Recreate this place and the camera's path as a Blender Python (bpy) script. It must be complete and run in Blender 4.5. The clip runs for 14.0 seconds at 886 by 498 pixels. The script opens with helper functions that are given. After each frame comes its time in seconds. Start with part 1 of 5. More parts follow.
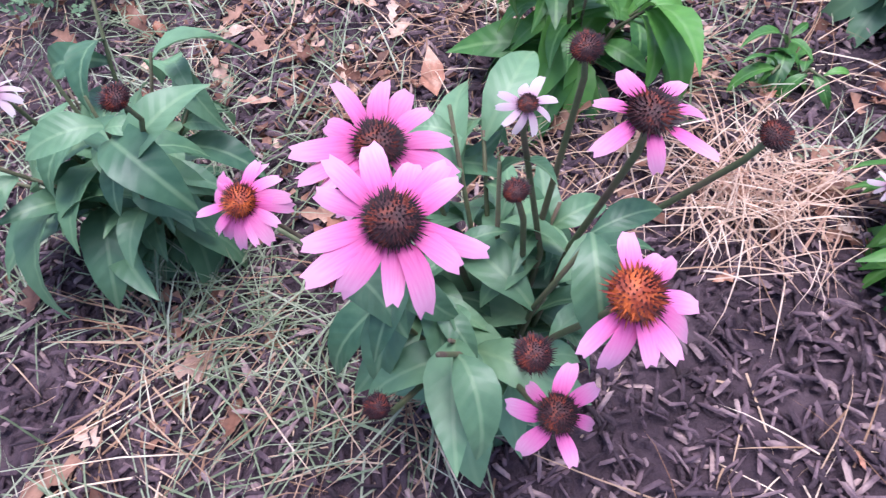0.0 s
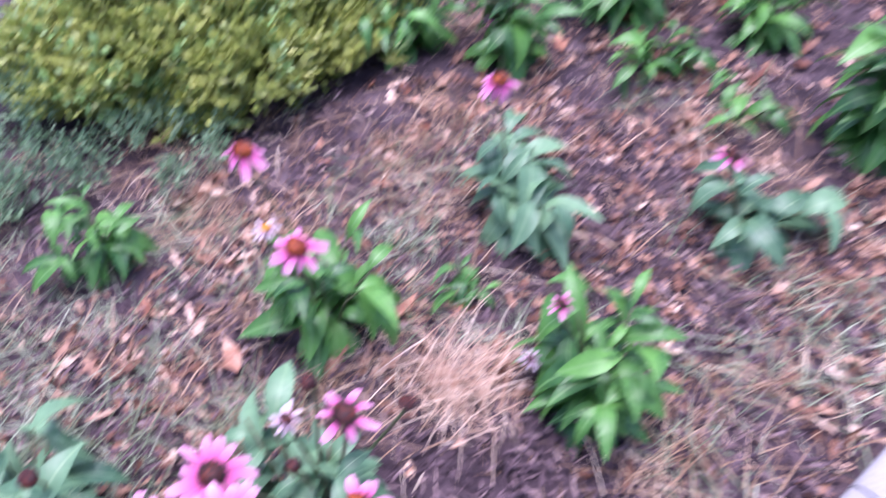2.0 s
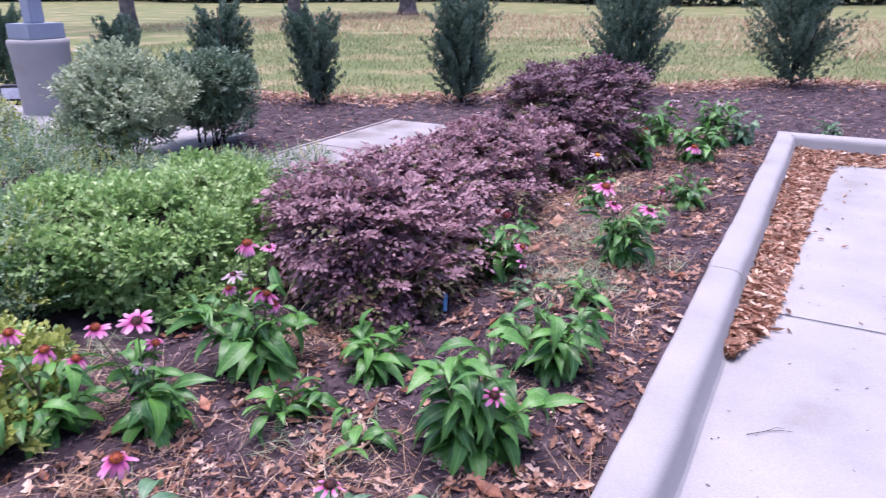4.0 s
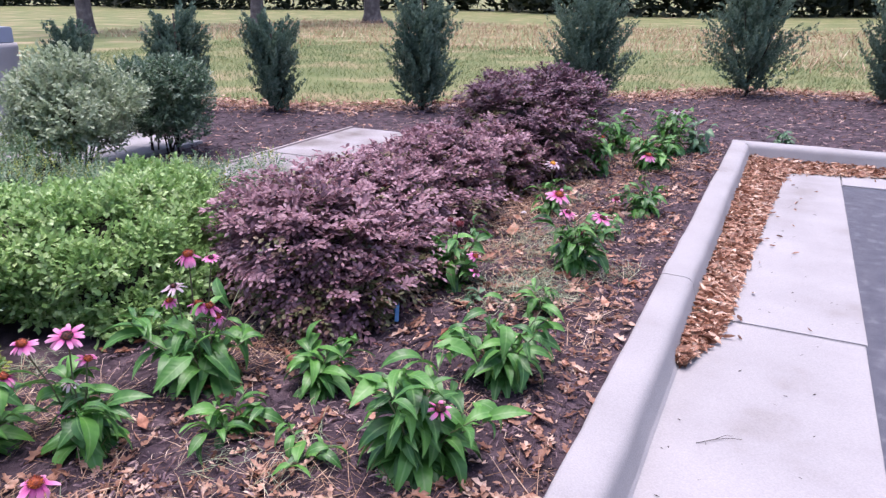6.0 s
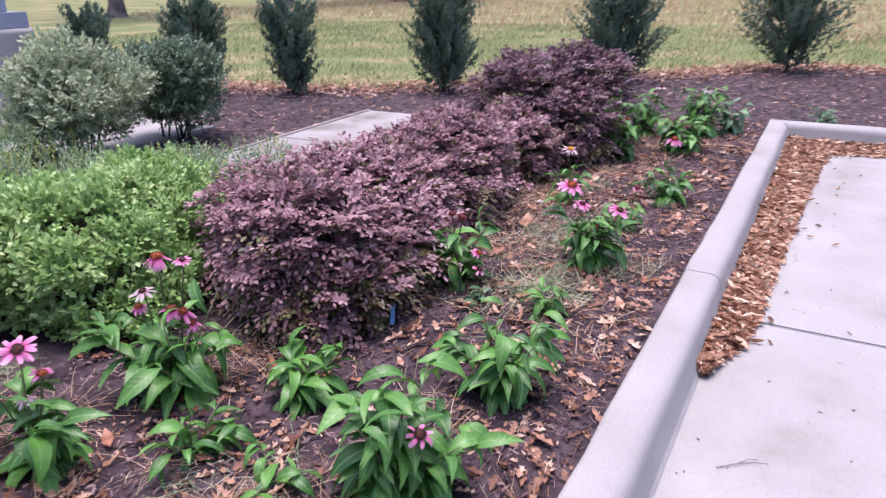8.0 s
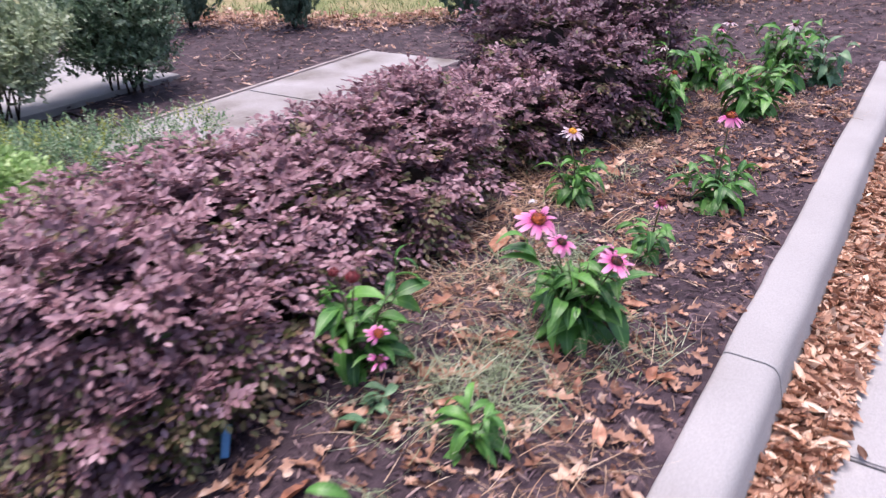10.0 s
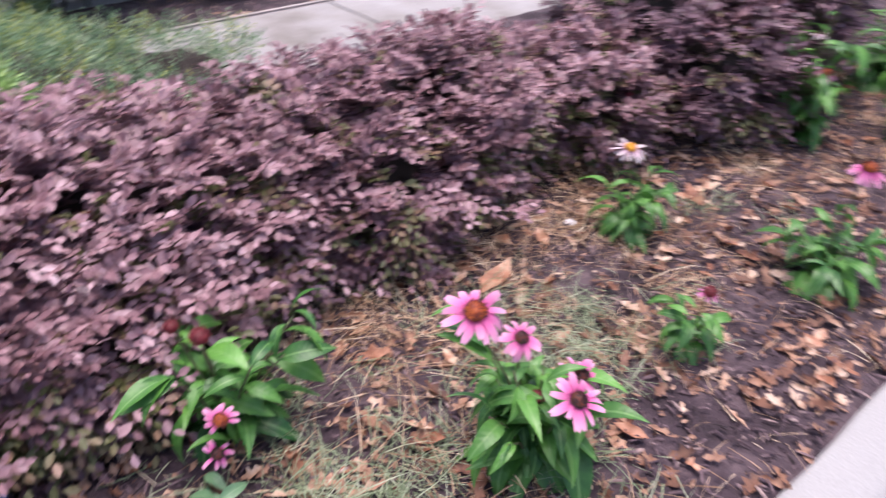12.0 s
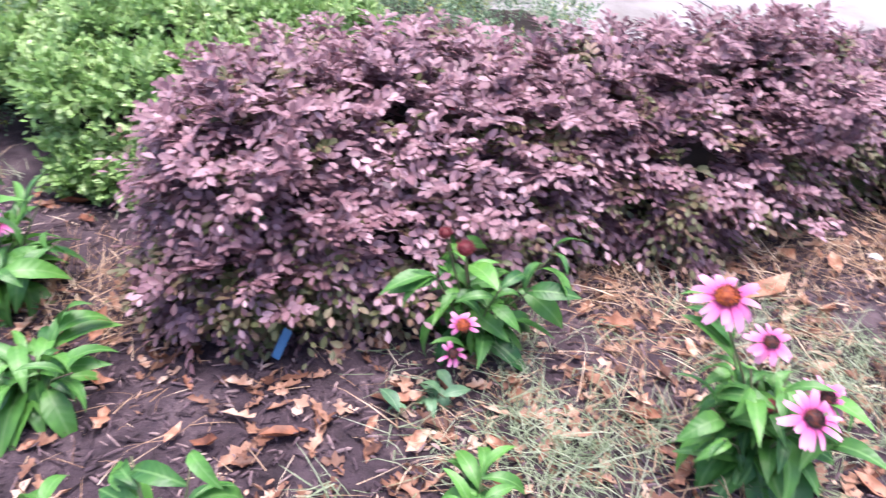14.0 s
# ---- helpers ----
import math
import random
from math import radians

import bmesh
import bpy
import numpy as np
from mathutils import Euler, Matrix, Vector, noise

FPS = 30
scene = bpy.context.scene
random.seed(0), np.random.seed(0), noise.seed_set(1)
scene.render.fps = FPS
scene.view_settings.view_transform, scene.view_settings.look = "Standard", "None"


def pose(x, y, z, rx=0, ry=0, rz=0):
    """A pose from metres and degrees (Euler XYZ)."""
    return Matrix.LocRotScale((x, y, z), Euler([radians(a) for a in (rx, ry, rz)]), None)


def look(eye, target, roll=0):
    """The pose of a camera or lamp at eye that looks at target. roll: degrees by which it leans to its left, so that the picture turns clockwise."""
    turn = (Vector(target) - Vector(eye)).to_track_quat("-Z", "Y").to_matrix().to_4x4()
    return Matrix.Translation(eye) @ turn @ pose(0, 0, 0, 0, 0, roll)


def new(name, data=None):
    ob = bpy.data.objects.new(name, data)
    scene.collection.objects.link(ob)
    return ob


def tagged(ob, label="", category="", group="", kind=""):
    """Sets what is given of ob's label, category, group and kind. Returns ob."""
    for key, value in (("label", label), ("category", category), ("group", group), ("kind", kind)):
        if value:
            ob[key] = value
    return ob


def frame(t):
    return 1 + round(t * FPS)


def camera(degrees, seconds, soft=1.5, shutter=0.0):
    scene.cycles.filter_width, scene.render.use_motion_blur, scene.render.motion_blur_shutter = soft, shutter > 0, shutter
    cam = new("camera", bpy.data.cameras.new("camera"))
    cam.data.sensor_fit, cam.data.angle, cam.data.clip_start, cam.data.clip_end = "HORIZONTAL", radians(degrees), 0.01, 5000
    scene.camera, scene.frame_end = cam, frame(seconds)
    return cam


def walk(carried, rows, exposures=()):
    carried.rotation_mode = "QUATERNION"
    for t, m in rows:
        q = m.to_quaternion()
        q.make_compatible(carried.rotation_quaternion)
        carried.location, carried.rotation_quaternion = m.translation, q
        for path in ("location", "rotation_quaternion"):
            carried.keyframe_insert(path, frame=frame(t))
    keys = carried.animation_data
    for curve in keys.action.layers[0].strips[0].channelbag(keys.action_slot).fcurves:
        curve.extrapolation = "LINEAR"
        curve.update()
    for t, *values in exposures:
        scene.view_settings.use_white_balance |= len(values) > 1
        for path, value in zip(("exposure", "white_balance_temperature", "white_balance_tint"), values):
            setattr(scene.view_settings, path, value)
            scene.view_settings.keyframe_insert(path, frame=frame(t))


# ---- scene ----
cam = camera(64.4, 14.0, soft=1.3, shutter=0.6)
PATH = [
    (0, (-0.177, 0.166, 0.809), (-1.299, 0.379, -0.954), -7.6),
    (0.5, (-0.181, 0.168, 0.815), (-1.307, 0.337, -0.949), -10.1),
    (1, (-0.138, 0.172, 0.95), (-1.344, 0.525, -0.733), -6.2),
    (1.5, (-0.057, 0.174, 1.146), (-1.341, 0.76, -0.41), -6.8),
    (1.9, (0.011, 0.189, 1.215), (-1.189, 0.954, -0.33), -6.5),
    (2, (0.032, 0.197, 1.253), (-1.161, 1.041, -0.256), -4.9),
    (2.5, (0.219, 0.208, 1.344), (-0.99, 1.381, 0.09), -0.9),
    (3, (0.358, 0.197, 1.414), (-0.783, 1.643, 0.406), -0.8),
    (3.5, (0.422, 0.244, 1.466), (-0.635, 1.867, 0.655), -1.4),
    (3.7, (0.43, 0.234, 1.478), (-0.575, 1.917, 0.722), -0.9),
    (5.8, (0.476, 0.296, 1.47), (-0.375, 2.078, 0.756), 0.5),
    (6, (0.481, 0.31, 1.467), (-0.385, 2.083, 0.749), 0.3),
    (6.5, (0.494, 0.335, 1.457), (-0.386, 2.088, 0.706), -0.1),
    (7, (0.523, 0.314, 1.473), (-0.314, 2.102, 0.757), -0.1),
    (7.2, (0.516, 0.321, 1.47), (-0.323, 2.108, 0.754), -0.5),
    (9.3, (0.437, 1.573, 1.389), (-0.662, 3.114, 0.48), -0.4),
    (9.5, (0.398, 1.718, 1.381), (-0.689, 3.261, 0.458), -0.4),
    (10, (0.334, 2.048, 1.392), (-0.751, 3.554, 0.412), -3.0),
    (10.5, (0.335, 2.385, 1.387), (-0.782, 3.796, 0.302), 0.4),
    (11, (0.311, 2.64, 1.369), (-0.849, 3.977, 0.239), -0.8),
    (11.5, (0.227, 2.842, 1.377), (-0.897, 4.226, 0.266), -0.0),
    (12, (0.233, 2.966, 1.373), (-1.064, 4.105, 0.179), 1.7),
    (12.5, (0.308, 3.028, 1.346), (-1.192, 3.834, 0.118), 2.9),
    (13, (0.34, 3.014, 1.352), (-1.23, 3.634, 0.104), 2.0),
    (13.5, (0.352, 2.973, 1.343), (-1.235, 3.52, 0.081), 1.9),
    (14, (0.355, 2.939, 1.348), (-1.289, 3.347, 0.107), 1.5),
]
walk(cam, [(t, look(eye, target, roll)) for t, eye, target, roll in PATH],
     exposures=[(0.0, 1.53, 5650, 25), (0.7, 1.47, 5650, 23), (1.5, 1.74, 5500, 34), (3.0, 1.8, 5650, 38), (4.0, 1.55, 5850, 33), (7.2, 1.5, 6200, 27), (9.5, 1.5, 6350, 26), (11.5, 1.5, 6450, 22), (12.2, 1.57, 6450, 20), (13.0, 2.05, 6350, 17), (14.0, 2.12, 6150, 21)])

# ---- overcast daylight ----
world = bpy.data.worlds.new("overcast")
scene.world = world
world.use_nodes = True
wn = world.node_tree.nodes
sky = wn.new("ShaderNodeTexSky")
sky.sky_type = 'NISHITA'
sky.sun_disc = False
sky.sun_elevation, sky.sun_rotation = radians(80), radians(310)
sky.air_density, sky.dust_density, sky.ozone_density = 1.0, 3.0, 1.0
wn["Background"].inputs["Strength"].default_value = 0.105
world.node_tree.links.new(sky.outputs[0], wn["Background"].inputs["Color"])
sun_data = bpy.data.lights.new("sun", 'SUN')
sun_data.energy, sun_data.angle, sun_data.color = 1.7, radians(40), (1.0, 0.96, 0.91)
sun = new("sun", sun_data)
sun.matrix_world = pose(0, 0, 20, 8, 0, -130)


# ---- materials ----
def material(name, colours, rough=0.6, scale=30.0, bump=0.0, per='noise', translucent=0.0, fine=200.0, spec=0.4, grain=0.3, vary=0.62):
    """colours: stops (position, rgb) of a ramp, read by per: noise, island or object, each broken up by a second, finer noise."""
    m = bpy.data.materials.new(name)
    m.use_nodes = True
    nt = m.node_tree
    n, link = nt.nodes, nt.links.new
    bsdf = n["Principled BSDF"]
    bsdf.inputs["Roughness"].default_value = rough
    bsdf.inputs["Specular IOR Level"].default_value = spec
    co = n.new("ShaderNodeTexCoord")
    big = n.new("ShaderNodeTexNoise")
    big.inputs["Scale"].default_value, big.inputs["Detail"].default_value = scale, 5.0
    small = n.new("ShaderNodeTexNoise")
    small.inputs["Scale"].default_value, small.inputs["Detail"].default_value = fine, 3.0
    link(co.outputs["Object"], big.inputs["Vector"])
    link(co.outputs["Object"], small.inputs["Vector"])
    ramp = n.new("ShaderNodeValToRGB")
    while len(ramp.color_ramp.elements) < len(colours):
        ramp.color_ramp.elements.new(0.5)
    for e, (p, c) in zip(ramp.color_ramp.elements, colours):
        e.position, e.color = p, (*c, 1)
    if per == 'noise':
        stretch = n.new("ShaderNodeMapRange")
        stretch.inputs["From Min"].default_value, stretch.inputs["From Max"].default_value = 0.28, 0.72
        link(big.outputs["Fac"], stretch.inputs["Value"])
        link(stretch.outputs[0], ramp.inputs["Fac"])
    else:
        if per == 'island':
            src = n.new("ShaderNodeNewGeometry").outputs["Random Per Island"]
        else:
            src = n.new("ShaderNodeObjectInfo").outputs["Random"]
        add = n.new("ShaderNodeMath")
        add.operation = 'MULTIPLY_ADD'
        add.inputs[1].default_value = 0.5
        sub = n.new("ShaderNodeMath")
        sub.operation = 'ADD'
        sub.inputs[1].default_value = 0.25 - vary / 2
        wide = n.new("ShaderNodeMapRange")
        wide.inputs["From Min"].default_value, wide.inputs["From Max"].default_value = 0.3, 0.7
        share = n.new("ShaderNodeMath")
        share.operation = 'MULTIPLY'
        share.inputs[1].default_value = vary
        link(big.outputs["Fac"], wide.inputs["Value"])
        link(wide.outputs[0], add.inputs[0])
        link(src, share.inputs[0])
        link(share.outputs[0], add.inputs[2])
        link(add.outputs[0], sub.inputs[0])
        link(sub.outputs[0], ramp.inputs["Fac"])
    mix = n.new("ShaderNodeMix")
    mix.data_type, mix.blend_type = 'RGBA', 'OVERLAY'
    mix.inputs["Factor"].default_value = grain
    link(ramp.outputs["Color"], mix.inputs["A"])
    link(small.outputs["Fac"], mix.inputs["B"])
    link(mix.outputs["Result"], bsdf.inputs["Base Color"])
    if bump:
        b = n.new("ShaderNodeBump")
        b.inputs["Strength"].default_value, b.inputs["Distance"].default_value = bump, 0.01
        link(small.outputs["Fac"], b.inputs["Height"])
        link(b.outputs["Normal"], bsdf.inputs["Normal"])
    if translucent:
        tr = n.new("ShaderNodeBsdfTranslucent")
        link(mix.outputs["Result"], tr.inputs["Color"])
        ms = n.new("ShaderNodeMixShader")
        ms.inputs["Fac"].default_value = translucent
        link(bsdf.outputs[0], ms.inputs[1])
        link(tr.outputs[0], ms.inputs[2])
        link(ms.outputs[0], n["Material Output"].inputs["Surface"])
    return m


M_SOIL = material("dark_mulch_soil", [(0.0, (0.016, 0.009, 0.012)), (0.5, (0.045, 0.028, 0.036)), (1.0, (0.105, 0.072, 0.08))], 0.9, 9, 0.8, fine=120)
M_CHIP = material("shredded_bark", [(0.0, (0.02, 0.011, 0.014)), (0.5, (0.066, 0.04, 0.05)), (0.8, (0.15, 0.097, 0.108)), (1.0, (0.34, 0.24, 0.22))], 0.8, 20, 0.4, 'island', vary=0.85)
M_CONCRETE = material("kerb_concrete", [(0.0, (0.225, 0.21, 0.2)), (0.35, (0.275, 0.264, 0.26)), (1.0, (0.318, 0.306, 0.302))], 0.85, 2.2, 0.2, fine=150, grain=0.22)
M_WALK = material("path_concrete", [(0.0, (0.13, 0.11, 0.095)), (0.4, (0.23, 0.212, 0.205)), (1.0, (0.31, 0.295, 0.295))], 0.85, 2.5, 0.2, fine=120)
M_EDGE = material("edging_stone", [(0.0, (0.24, 0.2, 0.19)), (1.0, (0.34, 0.3, 0.29))], 0.85, 6, 0.2)
M_ASPHALT = material("asphalt", [(0.0, (0.06, 0.062, 0.078)), (0.7, (0.085, 0.087, 0.105)), (1.0, (0.13, 0.13, 0.145))], 0.8, 12, 0.5, fine=350)
M_LAWN = material("lawn_soil", [(0.0, (0.085, 0.115, 0.03)), (0.5, (0.14, 0.16, 0.055)), (0.75, (0.22, 0.19, 0.09)), (1.0, (0.32, 0.25, 0.145))], 0.9, 0.7, 0.5, fine=40)
M_GREENGRASS = material("green_grass", [(0.0, (0.12, 0.165, 0.085)), (0.5, (0.25, 0.31, 0.18)), (1.0, (0.47, 0.5, 0.36))], 0.55, 8, 0, 'island', 0.3, vary=0.8)
M_LAWNGRASS = material("lawn_blade", [(0.0, (0.075, 0.12, 0.04)), (0.5, (0.15, 0.2, 0.075)), (0.8, (0.24, 0.255, 0.115)), (1.0, (0.36, 0.3, 0.17))], 0.6, 0.5, 0, 'island', 0.3, vary=0.5)
M_STRAW = material("dry_straw", [(0.0, (0.13, 0.06, 0.032)), (0.45, (0.34, 0.205, 0.12)), (0.8, (0.55, 0.39, 0.26)), (1.0, (0.76, 0.63, 0.47))], 0.65, 8, 0, 'island', 0.2, vary=0.85)
M_BLEACHED = material("bleached_straw", [(0.0, (0.36, 0.2, 0.13)), (0.5, (0.6, 0.43, 0.31)), (1.0, (0.8, 0.67, 0.53))], 0.65, 8, 0, 'island', 0.25, vary=0.85)
M_LITTER = material("fallen_leaf_brown", [(0.0, (0.1, 0.035, 0.022)), (0.4, (0.26, 0.1, 0.055)), (0.75, (0.44, 0.21, 0.13)), (1.0, (0.62, 0.43, 0.31))], 0.55, 2.5, 0.1, 'object', 0.2, fine=9, vary=0.85)
M_PILE = material("gutter_leaf_brown", [(0.0, (0.07, 0.028, 0.018)), (0.35, (0.21, 0.095, 0.058)), (0.7, (0.42, 0.235, 0.155)), (1.0, (0.66, 0.49, 0.38))], 0.55, 20, 0.2, 'island', 0.2, vary=0.85)
M_DRIFT = material("drift_leaf_tan", [(0.0, (0.1, 0.04, 0.022)), (0.3, (0.3, 0.14, 0.085)), (0.7, (0.53, 0.32, 0.215)), (1.0, (0.76, 0.6, 0.47))], 0.55, 20, 0.2, 'island', 0.2, vary=0.9)
M_STEM = material("stem_green", [(0.0, (0.07, 0.1, 0.04)), (0.5, (0.1, 0.11, 0.05)), (1.0, (0.13, 0.08, 0.06))], 0.6, 20)
M_CONE = material("orange_cone", [(0.0, (0.025, 0.005, 0.006)), (0.5, (0.09, 0.013, 0.009)), (0.8, (0.26, 0.04, 0.011)), (1.0, (0.42, 0.09, 0.015))], 0.6, 2.0, 0, 'island', vary=0.9)
M_DARKCONE = material("dark_cone", [(0.0, (0.007, 0.003, 0.004)), (0.6, (0.02, 0.006, 0.008)), (0.9, (0.05, 0.01, 0.009)), (1.0, (0.14, 0.024, 0.01))], 0.65, 2.0, 0, 'island', vary=0.9)
M_REDCONE = material("red_cone", [(0.0, (0.06, 0.006, 0.008)), (1.0, (0.168, 0.018, 0.024))], 0.6, 2.0, 0, 'island')
M_YELLOWCONE = material("yellow_cone", [(0.0, (0.4, 0.12, 0.01)), (1.0, (0.75, 0.4, 0.04))], 0.6, 2.0, 0, 'island')
M_PURPLE = material("purple_leaf", [(0.0, (0.088, 0.039, 0.047)), (0.35, (0.205, 0.104, 0.12)), (0.65, (0.335, 0.19, 0.214)), (1.0, (0.5, 0.335, 0.37))], 0.45, 3.0, 0, 'island', 0.24, spec=0.35, vary=0.6)
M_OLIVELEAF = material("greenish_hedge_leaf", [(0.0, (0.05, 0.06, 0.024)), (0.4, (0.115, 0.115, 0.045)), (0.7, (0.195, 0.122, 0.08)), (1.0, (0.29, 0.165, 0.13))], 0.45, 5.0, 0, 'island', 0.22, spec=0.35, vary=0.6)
# leaf colour of the third shrub; inside the first two it paints recess shade
M_DARKPURPLE = material("dark_purple_leaf_and_shade", [(0.0, (0.055, 0.028, 0.038)), (0.5, (0.14, 0.074, 0.096)), (1.0, (0.28, 0.165, 0.205))], 0.45, 5.0, 0, 'island', 0.24, spec=0.35, vary=0.5)
M_LIGHTGREEN = material("light_green_leaf", [(0.0, (0.09, 0.18, 0.045)), (0.5, (0.25, 0.41, 0.125)), (1.0, (0.5, 0.62, 0.3))], 0.42, 5.0, 0, 'island', 0.3, vary=0.55)
M_YELLOWGREEN = material("yellow_green_leaf", [(0.0, (0.12, 0.16, 0.028)), (0.5, (0.28, 0.33, 0.065)), (1.0, (0.48, 0.5, 0.14))], 0.45, 5.0, 0, 'island', 0.3, vary=0.55)
M_BLUEGREEN = material("blue_green_leaf", [(0.0, (0.07, 0.135, 0.07)), (0.5, (0.15, 0.26, 0.13)), (1.0, (0.3, 0.42, 0.24))], 0.5, 5.0, 0, 'island', 0.3, vary=0.7)
M_GREYGREEN = material("grey_green_leaf", [(0.0, (0.15, 0.2, 0.11)), (0.5, (0.29, 0.36, 0.215)), (1.0, (0.48, 0.53, 0.39))], 0.5, 5.0, 0, 'island', 0.3, vary=0.5)
M_OLIVE = material("dark_shrub_leaf", [(0.0, (0.055, 0.1, 0.055)), (0.5, (0.115, 0.185, 0.105)), (1.0, (0.27, 0.34, 0.25))], 0.42, 5.0, 0, 'island', 0.28)
M_CYPRESS = material("juniper_foliage", [(0.0, (0.05, 0.095, 0.068)), (0.5, (0.1, 0.165, 0.112)), (1.0, (0.23, 0.3, 0.225))], 0.6, 1.5, 0, 'island', 0.25, vary=0.5)
M_WOODS = material("woods_foliage", [(0.0, (0.012, 0.019, 0.011)), (0.6, (0.027, 0.039, 0.018)), (1.0, (0.054, 0.06, 0.03))], 0.7, 0.3, 0, 'island', 0.2)
M_BLOSSOM = material("crimson_blossom", [(0.0, (0.3, 0.012, 0.04)), (1.0, (0.5, 0.03, 0.09))], 0.6, 20, 0, 'island', 0.2)
# bark of stems and twigs, kept near black so shrub cores pass for shade
M_TWIG_AND_SHADE = material("twig_bark_and_core_shade", [(0.0, (0.015, 0.01, 0.009)), (1.0, (0.05, 0.035, 0.028))], 0.85, 20, 0.3)
M_BARK = material("tree_bark", [(0.0, (0.06, 0.05, 0.05)), (0.5, (0.12, 0.1, 0.1)), (1.0, (0.2, 0.175, 0.17))], 0.9, 4, 0.8, fine=30)
M_POLE = material("painted_steel_grey", [(0.0, (0.22, 0.25, 0.32)), (1.0, (0.28, 0.31, 0.38))], 0.45, 3, 0.05)
M_BLUE = material("blue_plastic", [(0.0, (0.05, 0.16, 0.32)), (1.0, (0.08, 0.22, 0.4))], 0.4, 10)
M_PAPER = material("white_paper", [(0.0, (0.55, 0.55, 0.6)), (1.0, (0.75, 0.75, 0.8))], 0.7, 20, 0.2)
M_BLACK = material("black_plastic", [(0.0, (0.02, 0.02, 0.022)), (1.0, (0.05, 0.05, 0.055))], 0.5, 20)



def blade_material(name, dark, light, rib, rough=0.42):
    """A leaf that lies along its own y axis from 0 to 1: a pale midrib, side veins pressed in, each leaf its own green."""
    m = bpy.data.materials.new(name)
    m.use_nodes = True
    n, link = m.node_tree.nodes, m.node_tree.links.new
    bsdf = n["Principled BSDF"]
    bsdf.inputs["Roughness"].default_value = rough
    bsdf.inputs["Specular IOR Level"].default_value = 0.45

    def maths(kind, a, b=0.0):
        k = n.new("ShaderNodeMath")
        k.operation = kind
        for i, v in enumerate((a, b)):
            if isinstance(v, float):
                k.inputs[i].default_value = v
            else:
                link(v, k.inputs[i])
        return k.outputs[0]
    co = n.new("ShaderNodeTexCoord").outputs["Object"]
    axes = n.new("ShaderNodeSeparateXYZ")
    link(co, axes.inputs[0])
    aside = maths('ABSOLUTE', axes.outputs["X"])
    veins = maths('SINE', maths('MULTIPLY', maths('SUBTRACT', axes.outputs["Y"], aside), 62.0))
    mottle = n.new("ShaderNodeTexNoise")
    mottle.inputs["Scale"].default_value, mottle.inputs["Detail"].default_value = 5.0, 5.0
    link(co, mottle.inputs["Vector"])
    chance = n.new("ShaderNodeObjectInfo").outputs["Random"]
    where = maths('ADD', maths('MULTIPLY', chance, 0.75), maths('MULTIPLY', maths('SUBTRACT', mottle.outputs["Fac"], 0.4), 0.8))
    ramp = n.new("ShaderNodeValToRGB")
    ramp.color_ramp.elements[0].color, ramp.color_ramp.elements[1].color = (*dark, 1), (*light, 1)
    link(where, ramp.inputs["Fac"])
    line = n.new("ShaderNodeMapRange")
    line.inputs["From Min"].default_value, line.inputs["From Max"].default_value = 0.006, 0.02
    line.inputs["To Min"].default_value, line.inputs["To Max"].default_value = 0.55, 0.0
    link(aside, line.inputs["Value"])
    mix = n.new("ShaderNodeMix")
    mix.data_type = 'RGBA'
    mix.inputs["B"].default_value = (*rib, 1)
    link(line.outputs[0], mix.inputs["Factor"])
    link(ramp.outputs["Color"], mix.inputs["A"])
    link(mix.outputs["Result"], bsdf.inputs["Base Color"])
    bump = n.new("ShaderNodeBump")
    bump.inputs["Strength"].default_value, bump.inputs["Distance"].default_value = 0.08, 0.005
    link(veins, bump.inputs["Height"])
    link(bump.outputs["Normal"], bsdf.inputs["Normal"])
    glow = n.new("ShaderNodeBsdfTranslucent")
    link(mix.outputs["Result"], glow.inputs["Color"])
    both = n.new("ShaderNodeMixShader")
    both.inputs["Fac"].default_value = 0.22
    link(bsdf.outputs[0], both.inputs[1])
    link(glow.outputs[0], both.inputs[2])
    link(both.outputs[0], n["Material Output"].inputs["Surface"])
    return m


